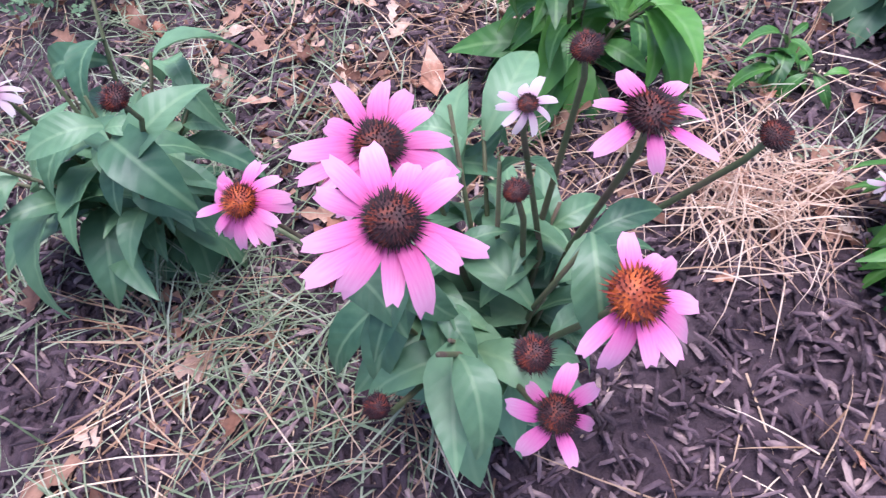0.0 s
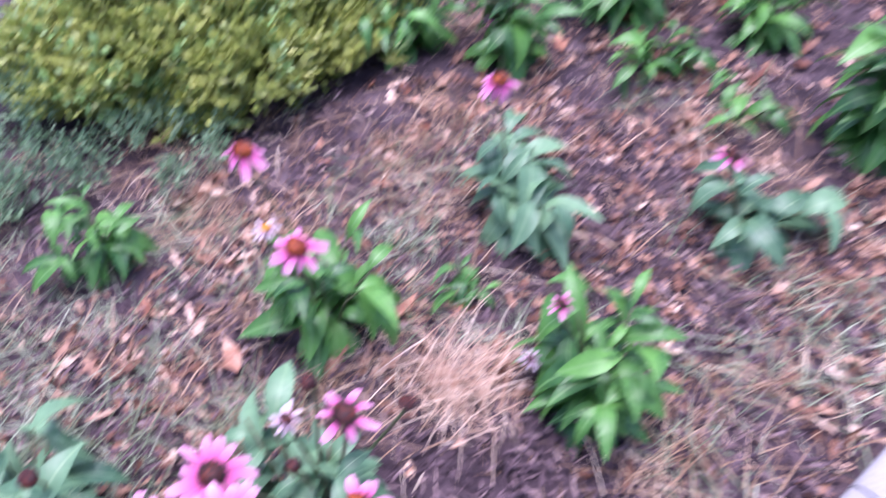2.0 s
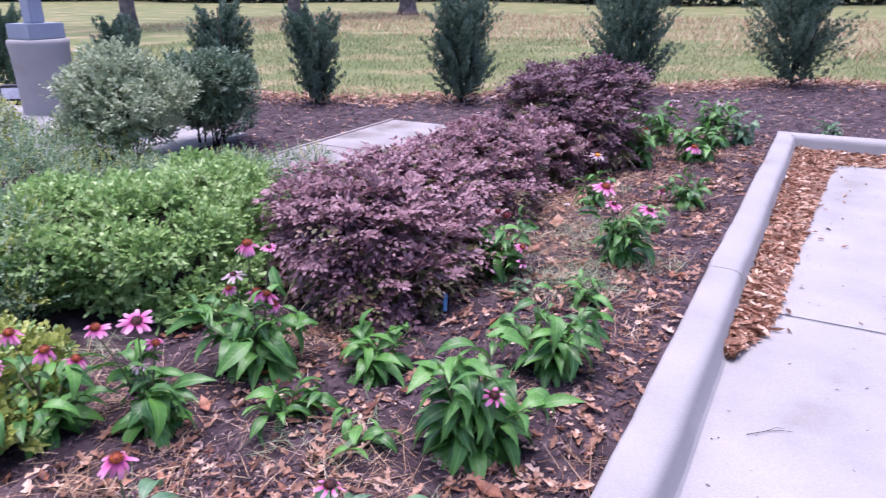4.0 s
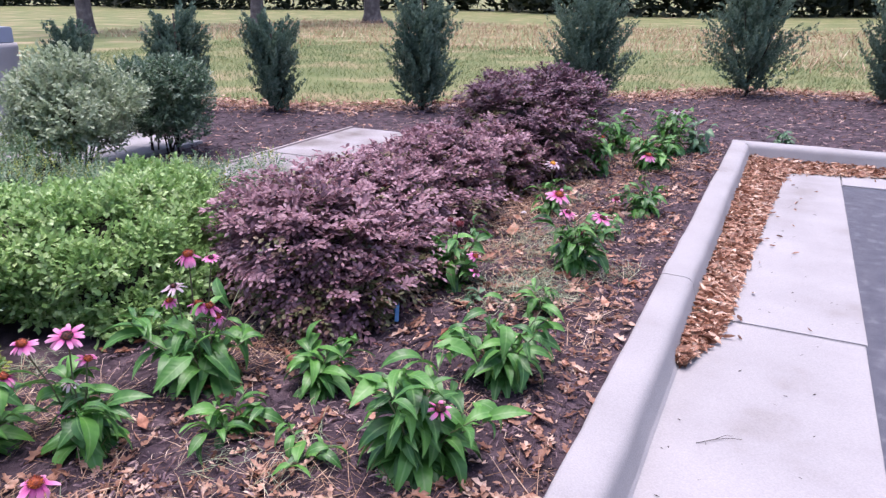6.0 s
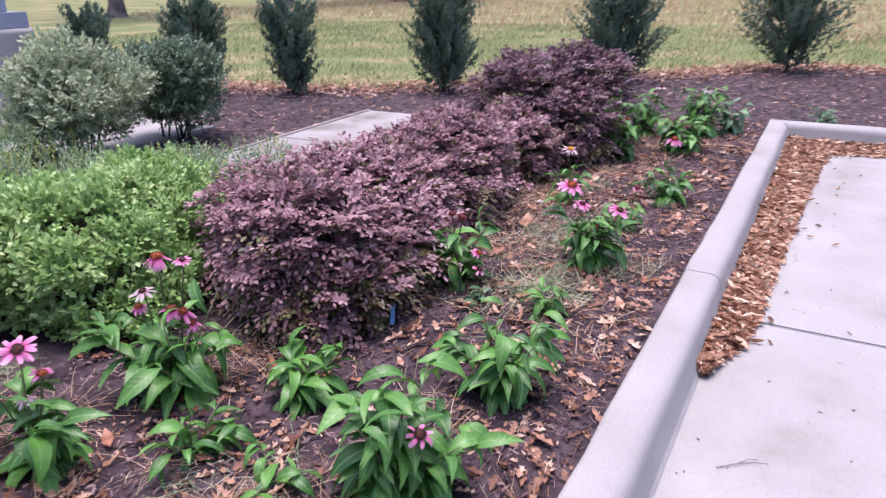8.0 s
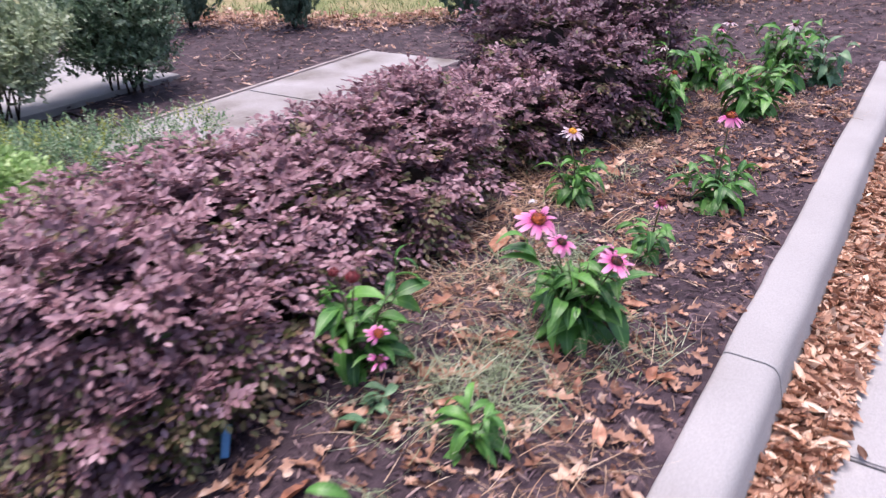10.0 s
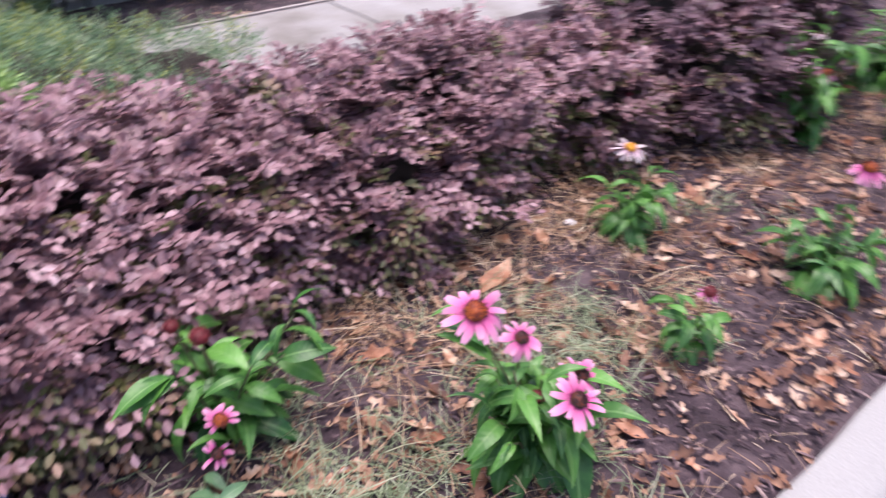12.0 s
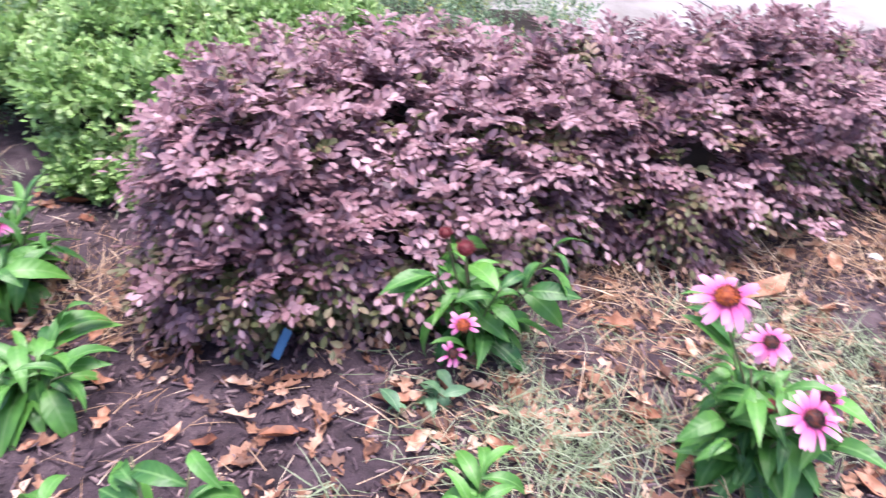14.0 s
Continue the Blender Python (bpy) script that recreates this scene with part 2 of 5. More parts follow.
def petal_material(name, base, middle, tip):
    """A petal along its own y axis from 0 to 1: deeper at the cone, paler at the tip, finely streaked."""
    m = bpy.data.materials.new(name)
    m.use_nodes = True
    n, link = m.node_tree.nodes, m.node_tree.links.new
    bsdf = n["Principled BSDF"]
    bsdf.inputs["Roughness"].default_value = 0.55
    bsdf.inputs["Specular IOR Level"].default_value = 0.25
    co = n.new("ShaderNodeTexCoord").outputs["Object"]
    axes = n.new("ShaderNodeSeparateXYZ")
    link(co, axes.inputs[0])
    thin = n.new("ShaderNodeMapping")
    thin.inputs["Scale"].default_value = (34, 2.2, 1)
    link(co, thin.inputs["Vector"])
    streak = n.new("ShaderNodeTexNoise")
    streak.inputs["Scale"].default_value, streak.inputs["Detail"].default_value = 1.0, 3.0
    link(thin.outputs[0], streak.inputs["Vector"])
    add = n.new("ShaderNodeMath")
    add.operation = 'MULTIPLY_ADD'
    add.inputs[1].default_value = 0.4
    link(streak.outputs["Fac"], add.inputs[0])
    link(axes.outputs["Y"], add.inputs[2])
    ramp = n.new("ShaderNodeValToRGB")
    ramp.color_ramp.elements.new(0.5)
    for e, p, c in zip(ramp.color_ramp.elements, (0.2, 0.55, 1.15), (base, middle, tip)):
        e.position, e.color = min(p, 1.0), (*c, 1)
    link(add.outputs[0], ramp.inputs["Fac"])
    tone = n.new("ShaderNodeMapRange")
    tone.inputs["To Min"].default_value, tone.inputs["To Max"].default_value = 0.8, 1.12
    link(n.new("ShaderNodeObjectInfo").outputs["Random"], tone.inputs["Value"])
    shade = n.new("ShaderNodeHueSaturation")
    link(tone.outputs[0], shade.inputs["Value"])
    link(ramp.outputs["Color"], shade.inputs["Color"])
    link(shade.outputs["Color"], bsdf.inputs["Base Color"])
    glow = n.new("ShaderNodeBsdfTranslucent")
    link(shade.outputs["Color"], glow.inputs["Color"])
    both = n.new("ShaderNodeMixShader")
    both.inputs["Fac"].default_value = 0.33
    link(bsdf.outputs[0], both.inputs[1])
    link(glow.outputs[0], both.inputs[2])
    link(both.outputs[0], n["Material Output"].inputs["Surface"])
    return m


M_LEAF = blade_material("coneflower_leaf", (0.018, 0.085, 0.02), (0.125, 0.325, 0.055), (0.18, 0.34, 0.11))
M_GREYLEAF = blade_material("dull_coneflower_leaf", (0.042, 0.115, 0.058), (0.19, 0.34, 0.17), (0.22, 0.35, 0.18), 0.42)
M_PETAL = petal_material("pink_petal", (0.46, 0.03, 0.18), (0.71, 0.165, 0.4), (0.79, 0.37, 0.55))
M_PALE = petal_material("faded_petal", (0.5, 0.24, 0.35), (0.6, 0.43, 0.49), (0.66, 0.56, 0.56))

# ---- builders ----
RNG = np.random.default_rng(7)


def mesh_of(name, verts, faces, mat, smooth=False):
    me = bpy.data.meshes.new(name)
    me.from_pydata([tuple(v) for v in verts], [], faces)
    me.materials.append(mat)
    if smooth:
        me.shade_smooth()
    return me


def part(name, data, parent=None, m=None, label=""):
    ob = new(name, data)
    ob.parent = parent
    if m is not None:
        ob.matrix_basis = m
    if label:
        ob["label"] = label
    return ob


def unit(a):
    return a / np.maximum(np.linalg.norm(a, axis=-1, keepdims=True), 1e-9)


def turned(d, up):
    """Turns whose y axis is d and whose z axis leans to up."""
    y = unit(d)
    z = up - (up * y).sum(-1, keepdims=True) * y
    z = unit(z)
    x = np.cross(y, z)
    return np.stack([x, y, z], axis=-1)


def scatter_mesh(name, tv, tf, pos, rot, size, mat):
    """One mesh of many small pieces: the template tv, tf at every place, turn and size (a number or three)."""
    tv = np.asarray(tv, float)
    size = np.asarray(size, float)
    if size.ndim == 1:
        size = np.repeat(size[:, None], 3, 1)
    v = np.einsum('nij,nkj->nki', rot, tv[None] * size[:, None, :]) + pos[:, None, :]
    n, k = len(pos), len(tv)
    loops, starts, totals, at = [], [], [], 0
    for f in tf:
        loops += list(f)
        starts.append(at)
        totals.append(len(f))
        at += len(f)
    loops, starts, totals = np.array(loops), np.array(starts), np.array(totals)
    me = bpy.data.meshes.new(name)
    me.vertices.add(n * k)
    me.vertices.foreach_set("co", v.reshape(-1).astype(np.float32))
    me.loops.add(n * at)
    me.loops.foreach_set("vertex_index", (loops[None] + (np.arange(n) * k)[:, None]).reshape(-1).astype(np.int32))
    me.polygons.add(n * len(tf))
    me.polygons.foreach_set("loop_start", (starts[None] + (np.arange(n) * at)[:, None]).reshape(-1).astype(np.int32))
    me.update(calc_edges=True)
    me.validate()
    me.materials.append(mat)
    return me


LEAFLET = ([(0, 0, 0), (-0.29, 0.4, 0.07), (0.29, 0.4, 0.07), (0, 0.42, 0), (0, 1, -0.04), (-0.22, 0.74, 0.05), (0.22, 0.74, 0.05)],
           [(0, 3, 1), (0, 2, 3), (1, 3, 4, 5), (3, 2, 6, 4)])
FLAKE = ([(0, 0, 0), (-0.28, 0.5, 0.07), (0.28, 0.5, 0.07), (0, 1, 0)], [(0, 3, 1), (0, 2, 3)])
CUPPED = ([(0, 0, 0), (-0.33, 0.55, 0.08), (0.33, 0.55, 0.08), (0, 0.5, 0), (0, 1, 0)], [(0, 3, 1), (0, 2, 3), (1, 3, 4), (3, 2, 4)])
CURLED = ([(0, -0.55, 0.06), (-0.26, -0.2, 0.2), (0, -0.15, 0), (0.28, -0.2, 0.12), (-0.3, 0.15, 0.24), (0, 0.2, 0.03), (0.27, 0.18, 0.16), (0, 0.6, 0.2)],
          [(0, 2, 1), (0, 3, 2), (1, 2, 5, 4), (2, 3, 6, 5), (4, 5, 7), (5, 6, 7)])
OVAL = ([(0, 0, 0), (-0.25, 0.42, 0.07), (0.25, 0.42, 0.07), (0, 0.45, 0), (0, 1, -0.05), (-0.23, 0.74, 0.05), (0.23, 0.74, 0.05)],
        [(0, 3, 1), (0, 2, 3), (1, 3, 4, 5), (3, 2, 6, 4)])
BLADE = ([(-0.5, 0, 0), (0.5, 0, 0), (-0.4, 0.4, 0.1), (0.4, 0.4, 0.1), (-0.25, 0.75, 0.1), (0.25, 0.75, 0.1), (0, 1.0, 0.0)],
         [(0, 1, 3, 2), (2, 3, 5, 4), (4, 5, 6)])
CHIP = ([(-0.25, -0.5, 0), (0.3, -0.36, 0), (0.42, 0.4, 0), (-0.2, 0.5, 0), (-0.4, -0.2, 1), (0.3, -0.3, 0.8), (0.2, 0.3, 1), (-0.42, 0.28, 0.7)],
        [(4, 5, 6, 7), (0, 1, 5, 4), (1, 2, 6, 5), (2, 3, 7, 6), (3, 0, 4, 7)])
DEADLEAF = ([(0, -0.6, 0.02), (0, -0.42, 0.0), (-0.24, -0.3, 0.16), (0.3, -0.22, 0.1), (0, -0.1, 0.02), (-0.16, -0.04, 0.07), (0.14, 0.02, 0.05), (-0.42, 0.16, 0.22), (0.4, 0.22, 0.14), (0, 0.25, 0.05),
             (-0.12, 0.34, 0.09), (0.16, 0.38, 0.06), (-0.18, 0.58, 0.2), (0.1, 0.66, 0.12)],
            [(0, 3, 1), (0, 1, 2), (1, 4, 5, 2), (1, 3, 6, 4), (5, 4, 9, 7), (4, 6, 8, 9), (7, 9, 10), (9, 8, 11), (10, 9, 11, 13), (10, 13, 12)])



def on_lumps(lumps, n, shell=(0.82, 1.03), low=-0.75, body=()):
    """n random places near the outside of a union of ellipsoids, and the outward way there."""
    L = np.array(list(lumps), float)
    B = np.array(list(body), float) if len(body) else None
    area = (L[:, 3] * L[:, 4] * L[:, 5]) ** (2 / 3)
    pos, nor = [], []
    have = 0
    while have < n:
        i = RNG.choice(len(L), n * 2, p=area / area.sum())
        d = unit(RNG.normal(size=(n * 2, 3)))
        r = RNG.uniform(*shell, size=(n * 2, 1))
        p = L[i, :3] + d * L[i, 3:] * r
        q = np.min(np.linalg.norm((p[:, None, :] - L[None, :, :3]) / L[None, :, 3:], axis=2) + np.eye(len(L))[i] * 9, axis=1) if len(L) > 1 else np.full(n * 2, 9.0)
        if B is not None:
            q = np.minimum(q, np.min(np.linalg.norm((p[:, None, :] - B[None, :, :3]) / B[None, :, 3:], axis=2), axis=1))
        ok = (q > 0.8) & (d[:, 2] > low) & (p[:, 2] > 0.03)
        pos.append(p[ok])
        nor.append(unit(d[ok] / L[i[ok], 3:]))
        have += ok.sum()
    return np.concatenate(pos)[:n], np.concatenate(nor)[:n]


def clumps(lumps, count, radius):
    """Small leafy clumps all over the outside of the main lumps."""
    p, n = on_lumps(lumps, count, (0.84, 1.0))
    s = RNG.uniform(0.65, 1.3, count) * radius
    return [(*q, k, k, k * 0.75) for q, k in zip(p, s)]


def sprigs(lumps, count, leaves, shoot, leaf, up=0.4, shell=(0.82, 1.03), droop=0.0, low=-0.75, body=()):
    """Leaves set in turn on both sides of short shoots that grow out of the lumps: places, turns, sizes, heights of the shoots."""
    p, n = on_lumps(lumps, count, shell, low, body)
    s = unit(n * 0.75 + np.array([0, 0, up]) + RNG.normal(size=p.shape) * 0.4)
    side = unit(np.cross(s, RNG.normal(size=p.shape)))
    length = RNG.uniform(0.6, 1.25, (count, 1)) * shoot
    P, R, Z = [], [], []
    for k in range(leaves):
        f = (k + 0.5) / leaves
        way = s * (0.45 + 0.5 * f) + side * (1 if k % 2 else -1) * (0.95 - 0.5 * f) + RNG.normal(size=p.shape) * 0.22 - np.array([0, 0, droop])
        P.append(p + s * length * (f - 0.35))
        R.append(turned(way, unit(n * 0.5 + np.array([0, 0, 0.8]) + RNG.normal(size=p.shape) * 0.18)))
        Z.append(RNG.uniform(0.65, 1.2, count) * leaf * (1.05 - 0.35 * abs(f - 0.45)))
    return np.concatenate(P), np.concatenate(R), np.concatenate(Z)


def lump_mesh(name, lumps, factor, mat):
    bm = bmesh.new()
    for x, y, z, a, b, c in lumps:
        m = Matrix.Translation((x, y, z)) @ Matrix.Diagonal((a * factor, b * factor, c * factor, 1))
        made = bmesh.ops.create_icosphere(bm, subdivisions=3, radius=1, matrix=m)
        for v in made["verts"]:
            o = noise.noise(v.co * 9) * 0.06 + noise.noise(v.co * 25) * 0.03
            v.co += (v.co - Vector((x, y, z))).normalized() * o
            v.co.z = max(v.co.z, 0.02)
    me = bpy.data.meshes.new(name)
    bm.to_mesh(me)
    bm.free()
    me.materials.append(mat)
    return me


def tube(path, r0, r1, sides=6, mat=None, name="tube"):
    path = [Vector(p) for p in path]
    verts, faces = [], []
    for i, p in enumerate(path):
        d = (path[min(i + 1, len(path) - 1)] - path[max(i - 1, 0)]).normalized()
        a = d.cross(Vector((0.3, 0.9, 0.1))).normalized()
        b = d.cross(a)
        r = r0 + (r1 - r0) * i / (len(path) - 1)
        for k in range(sides):
            t = 2 * math.pi * k / sides
            verts.append(p + a * (r * math.cos(t)) + b * (r * math.sin(t)))
        if i:
            for k in range(sides):
                faces.append(((i - 1) * sides + k, (i - 1) * sides + (k + 1) % sides, i * sides + (k + 1) % sides, i * sides + k))
    faces.append(tuple(range(sides))[::-1])
    faces.append(tuple((len(path) - 1) * sides + k for k in range(sides)))
    return mesh_of(name, verts, faces, mat, True)


def bush(name, lumps, mats, count, leaves, shoot, leaf, label, category="shrub", template=LEAFLET, up=0.4, stems=7, core=0.7, droop=0.0, shell=(0.7, 1.08), clump=0.13, clumped=90):
    """A shrub on the ground: stems, a near-black solid core that puts shade into the gaps, and leaves on shoots. mats:
    (material, share of the shoots, lowest, highest part of the height).
    """
    L = np.array(lumps)
    cx, cy = L[:, 0].mean(), L[:, 1].mean()
    root = tagged(new(name), label, category)
    root.location = (cx, cy, 0)
    back = Matrix.Translation((-cx, -cy, 0))
    tufts = clumps(lumps, clumped, clump)
    for mat, share, *inner in mats:
        if inner:
            P, R, Z = sprigs(lumps, int(count * share), leaves, shoot, leaf, up, inner, droop)
        else:
            P, R, Z = sprigs(tufts, int(count * share), leaves, shoot, leaf, up, shell, droop, -0.35, lumps)
        part("foliage", scatter_mesh("foliage", *template, P, R, Z, mat), root, back)
    # solid near-black lumps: the shade inside the shrub, put into colour
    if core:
        part("twig_mass", lump_mesh("twig_mass", lumps, core, M_TWIG_AND_SHADE), root, back)
    for k in range(stems):
        x, y, z, a, b, c = lumps[k % len(lumps)]
        top = Vector((x + random.uniform(-.6, .6) * a, y + random.uniform(-.6, .6) * b, z + random.uniform(-.1, .5) * c))
        foot = Vector((x + random.uniform(-.15, .15) * a, y + random.uniform(-.15, .15) * b, 0.0))
        mid = foot.lerp(top, 0.5) + Vector((random.uniform(-.04, .04), random.uniform(-.04, .04), 0.03))
        part("stem", tube([foot, mid, top], 0.009, 0.004, 5, M_TWIG_AND_SHADE, "stem"), root, back)
    return root


# coneflowers
def leaf_mesh(start, end, width, mat, seed):
    rnd = random.Random(seed)
    n, p, verts, faces = 7, Vector((0, 0, 0)), [], []
    for i in range(n + 1):
        f = i / n
        w = width * (0.12 if f < 0.12 else math.sin(math.pi * min(1, (f - 0.06) / 0.94) ** 0.75)) * 0.5 + 0.004
        if i == n:
            w = 0.004
        wave = 0.012 * math.sin(f * 9 + seed)
        verts += [(p.x - w, p.y, p.z + w * 0.35 + wave), (p.x, p.y, p.z), (p.x + w, p.y, p.z + w * 0.35 - wave)]
        a = radians(start + (end - start) * f ** 0.8)
        p = p + Vector((rnd.uniform(-.012, .012), math.cos(a), math.sin(a))) / n
        if i:
            o = (i - 1) * 3
            faces += [(o, o + 1, o + 4, o + 3), (o + 1, o + 2, o + 5, o + 4)]
    return mesh_of("leaf", verts, faces, mat, True)


LEAVES = {}
for kind, mat in (("green", M_LEAF), ("dull", M_GREYLEAF)):
    w = 1.0 if kind == "green" else 1.25
    LEAVES[kind] = [leaf_mesh(52, -70, 0.26 * w, mat, 1), leaf_mesh(36, -86, 0.28 * w, mat, 2), leaf_mesh(62, -35, 0.22 * w, mat, 3),
                    leaf_mesh(20, -78, 0.29 * w, mat, 4), leaf_mesh(40, -95, 0.24 * w, mat, 5), leaf_mesh(18, -50, 0.3 * w, mat, 6)]


def petal_mesh(mat, droop, seed, width=0.3):
    n, verts, faces, p = 5, [], [], Vector((0, 0, 0))
    for i in range(n + 1):
        f = i / n
        w = width * (0.5, 0.85, 1.0, 1.02, 0.88, 0.5)[i] * 0.5
        bow = 0.03 * math.sin(seed + 4 * f)
        verts += [(bow - w, p.y - (0.03 if i == n and seed % 4 else 0), p.z - 0.03), (bow, p.y - (0.07 if i == n else 0), p.z + 0.012), (bow + w, p.y, p.z - 0.03)]
        a = radians(8 - droop * f)
        p = p + Vector((0, math.cos(a), math.sin(a))) / n
        if i:
            o = (i - 1) * 3
            faces += [(o, o + 1, o + 4, o + 3), (o + 1, o + 2, o + 5, o + 4)]
    return mesh_of("petal", verts, faces, mat, True)


PETALS = {"pink": [petal_mesh(M_PETAL, d, d, w) for d, w in ((8, .32), (28, .29), (42, .35), (60, .3), (18, .24))],
          "pale": [petal_mesh(M_PALE, d, d, w) for d, w in ((15, .26), (35, .24))]}


def cone_mesh(mat, seed, spikes=190, height=0.75):
    rnd = random.Random(seed)
    bm = bmesh.new()
    bmesh.ops.create_icosphere(bm, subdivisions=2, radius=0.86, matrix=Matrix.Diagonal((1, 1, height, 1)))
    for k in range(spikes):
        f = (k + 0.5) / spikes
        z = 1 - f * 1.1
        r = math.sqrt(max(0, 1 - z * z))
        t = k * 2.39996
        d = Vector((r * math.cos(t), r * math.sin(t), z))
        d.z *= height
        tip = d * rnd.uniform(0.95, 1.25)
        a = d.cross(Vector((0.1, 0.2, 1))).normalized() * 0.045
        b = d.cross(a).normalized() * 0.045
        q = d * 0.8
        vs = [bm.verts.new(q + a), bm.verts.new(q + b), bm.verts.new(q - a - b), bm.verts.new(tip)]
        for i, j in ((0, 1), (1, 2), (2, 0)):
            bm.faces.new((vs[i], vs[j], vs[3]))
    me = bpy.data.meshes.new("cone")
    bm.to_mesh(me)
    bm.free()
    me.materials.append(mat)
    return me


CONES = {"orange": cone_mesh(M_CONE, 1), "dark": cone_mesh(M_DARKCONE, 2, 200, 0.6), "red": cone_mesh(M_REDCONE, 3, 190, 0.8), "yellow": cone_mesh(M_YELLOWCONE, 4)}
# style: cone, petal colour, number of petals, length of a petal and size of the cone as shares of the width, droop in degrees
STYLES = {"full": ("orange", "pink", 15, 0.40, 0.18, 14), "dark": ("dark", "pink", 13, 0.40, 0.16, 6), "droop": ("orange", "pink", 13, 0.42, 0.19, 38),
          "pale": ("yellow", "pale", 13, 0.42, 0.16, 14), "faded": ("dark", "pale", 9, 0.42, 0.15, 20), "few": ("dark", "pink", 7, 0.40, 0.2, 10),
          "half": ("orange", "pink", 9, 0.40, 0.2, 14), "bud": ("dark", "pink", 0, 0, 0.37, 0), "redbud": ("red", "pink", 0, 0, 0.45, 0), "short": ("red", "pink", 12, 0.28, 0.24, 30)}


def coneflower(base, flowers=(), leaves=26, size=0.14, height=0.18, seed=1, kind="green", label="", spread=1.0):
    """A coneflower plant: flowers are (x, y, z, width, style[, lean x, lean y])."""
    rnd = random.Random(seed)
    size, height, leaves = size * (1.1 if 0.4 < base[1] < 5.5 else 0.96), height * 1.25, int(leaves * 1.8)
    bx, by, bz = base
    n = len([f for f in flowers if "bud" not in f[4]])
    root = tagged(new("coneflower"), label or ("leafy green coneflower with pink flowers in the mulch bed" if n else "leafy green coneflower plant without flowers in mulch"), "flower", "coneflowers in the bed")
    root.location = base
    tops = []
    for k in range(max(3, leaves // 7)):
        t = k * 2.4 + rnd.random()
        r = size * 1.25 * spread * rnd.uniform(0.1, 1)
        top = Vector((r * math.cos(t), r * math.sin(t), height * rnd.uniform(0.55, 1.05)))
        part("stem", tube([(0.01 * math.cos(t), 0.01 * math.sin(t), -0.01), top * 0.55 + Vector((0, 0, 0.02)), top], 0.0035, 0.002, 5, M_STEM, "stem"), root)
        tops.append(top)
    for k in range(leaves):
        top = tops[k % len(tops)]
        f = rnd.uniform(0.15, 1.0)
        az = math.degrees(math.atan2(-top.x, top.y)) + rnd.gauss(0, 75) if rnd.random() < 0.6 else rnd.uniform(0, 360)
        ln = size * rnd.uniform(0.5, 1.3) * (1.15 - 0.35 * f)
        me = LEAVES[kind][rnd.randrange(6)]
        part("leaf", me, root, Matrix.Translation(top * f + Vector((0, 0, 0.01))) @ pose(0, 0, 0, rnd.uniform(-24, 22), rnd.uniform(-32, 32), az) @ Matrix.Diagonal((ln * rnd.uniform(.85, 1.2), ln, ln, 1)))
    for k in range(max(4, leaves // 4)):
        ln = size * rnd.uniform(0.9, 1.35)
        part("leaf", LEAVES[kind][rnd.choice((0, 1, 3, 4))], root, pose(0, 0, 0.01, rnd.uniform(-10, 5), rnd.uniform(-10, 10), rnd.uniform(0, 360)) @ Matrix.Diagonal((ln, ln, ln, 1)))
    for x, y, z, width, style, *lean in flowers:
        cone, colour, count, plen, cone_size, droop = STYLES[style]
        width *= 1.13 if by > 0.4 else 1.0
        tip = Vector((x - bx, y - by, z - bz))
        nrm = Vector((lean[0] if lean else rnd.uniform(0.0, 0.35), lean[1] if lean else rnd.uniform(-0.25, 0.1), 1)).normalized()
        foot = Vector((rnd.uniform(-.02, .02), rnd.uniform(-.02, .02), -0.01))
        mid = foot.lerp(tip, 0.55) + Vector((rnd.uniform(-.02, .02), rnd.uniform(-.02, .02), 0.02))
        part("stem", tube([foot, mid, tip - nrm * 0.04, tip - nrm * 0.004], 0.0034, 0.0024, 6, M_STEM, "stem"), root)
        for k in range(2):
            q = foot.lerp(mid, 0.5 + 0.45 * k)
            ln = size * rnd.uniform(0.5, 0.75)
            part("leaf", LEAVES[kind][rnd.randrange(6)], root, Matrix.Translation(q) @ pose(0, 0, 0, 0, 0, rnd.uniform(0, 360)) @ Matrix.Diagonal((ln, ln, ln, 1)))
        turn = nrm.to_track_quat('Z', 'Y').to_matrix().to_4x4()
        c = width * cone_size
        head = part("flower_head", CONES[cone], root, Matrix.Translation(tip) @ turn @ pose(0, 0, 0, 0, 0, rnd.uniform(0, 360)) @ Matrix.Diagonal((c, c, c, 1)))
        for k in range(count):
            az = (250 if style == "half" else 360) * k / count + rnd.uniform(-9, 9)
            ln = width * plen / c * rnd.uniform(0.78, 1.1)
            fan = 1.3 if count > 10 else 1.5
            part("petal", rnd.choice(PETALS[colour]), head,
                 pose(0, 0, 0, 0, 0, az) @ pose(0, 0.62, -0.12 - 0.04 * (k % 2), -droop + rnd.uniform(-16, 10), rnd.uniform(-22, 22), rnd.uniform(-6, 6)) @ Matrix.Diagonal((ln * fan * 0.85, ln, ln, 1)))
    return root


# ---- ground ----
def ease(a, b, v):
    f = min(1, max(0, (v - a) / (b - a)))
    return f * f * (3 - 2 * f)


def bed_z(x, y):
    """Height of the mulch bed."""
    return 0.05 * ease(1.9, 3.6, y) + 0.012 * noise.noise((x * 2.2, y * 2.2, 0)) + 0.007 * noise.noise((x * 9, y * 9, 3)) + 0.006


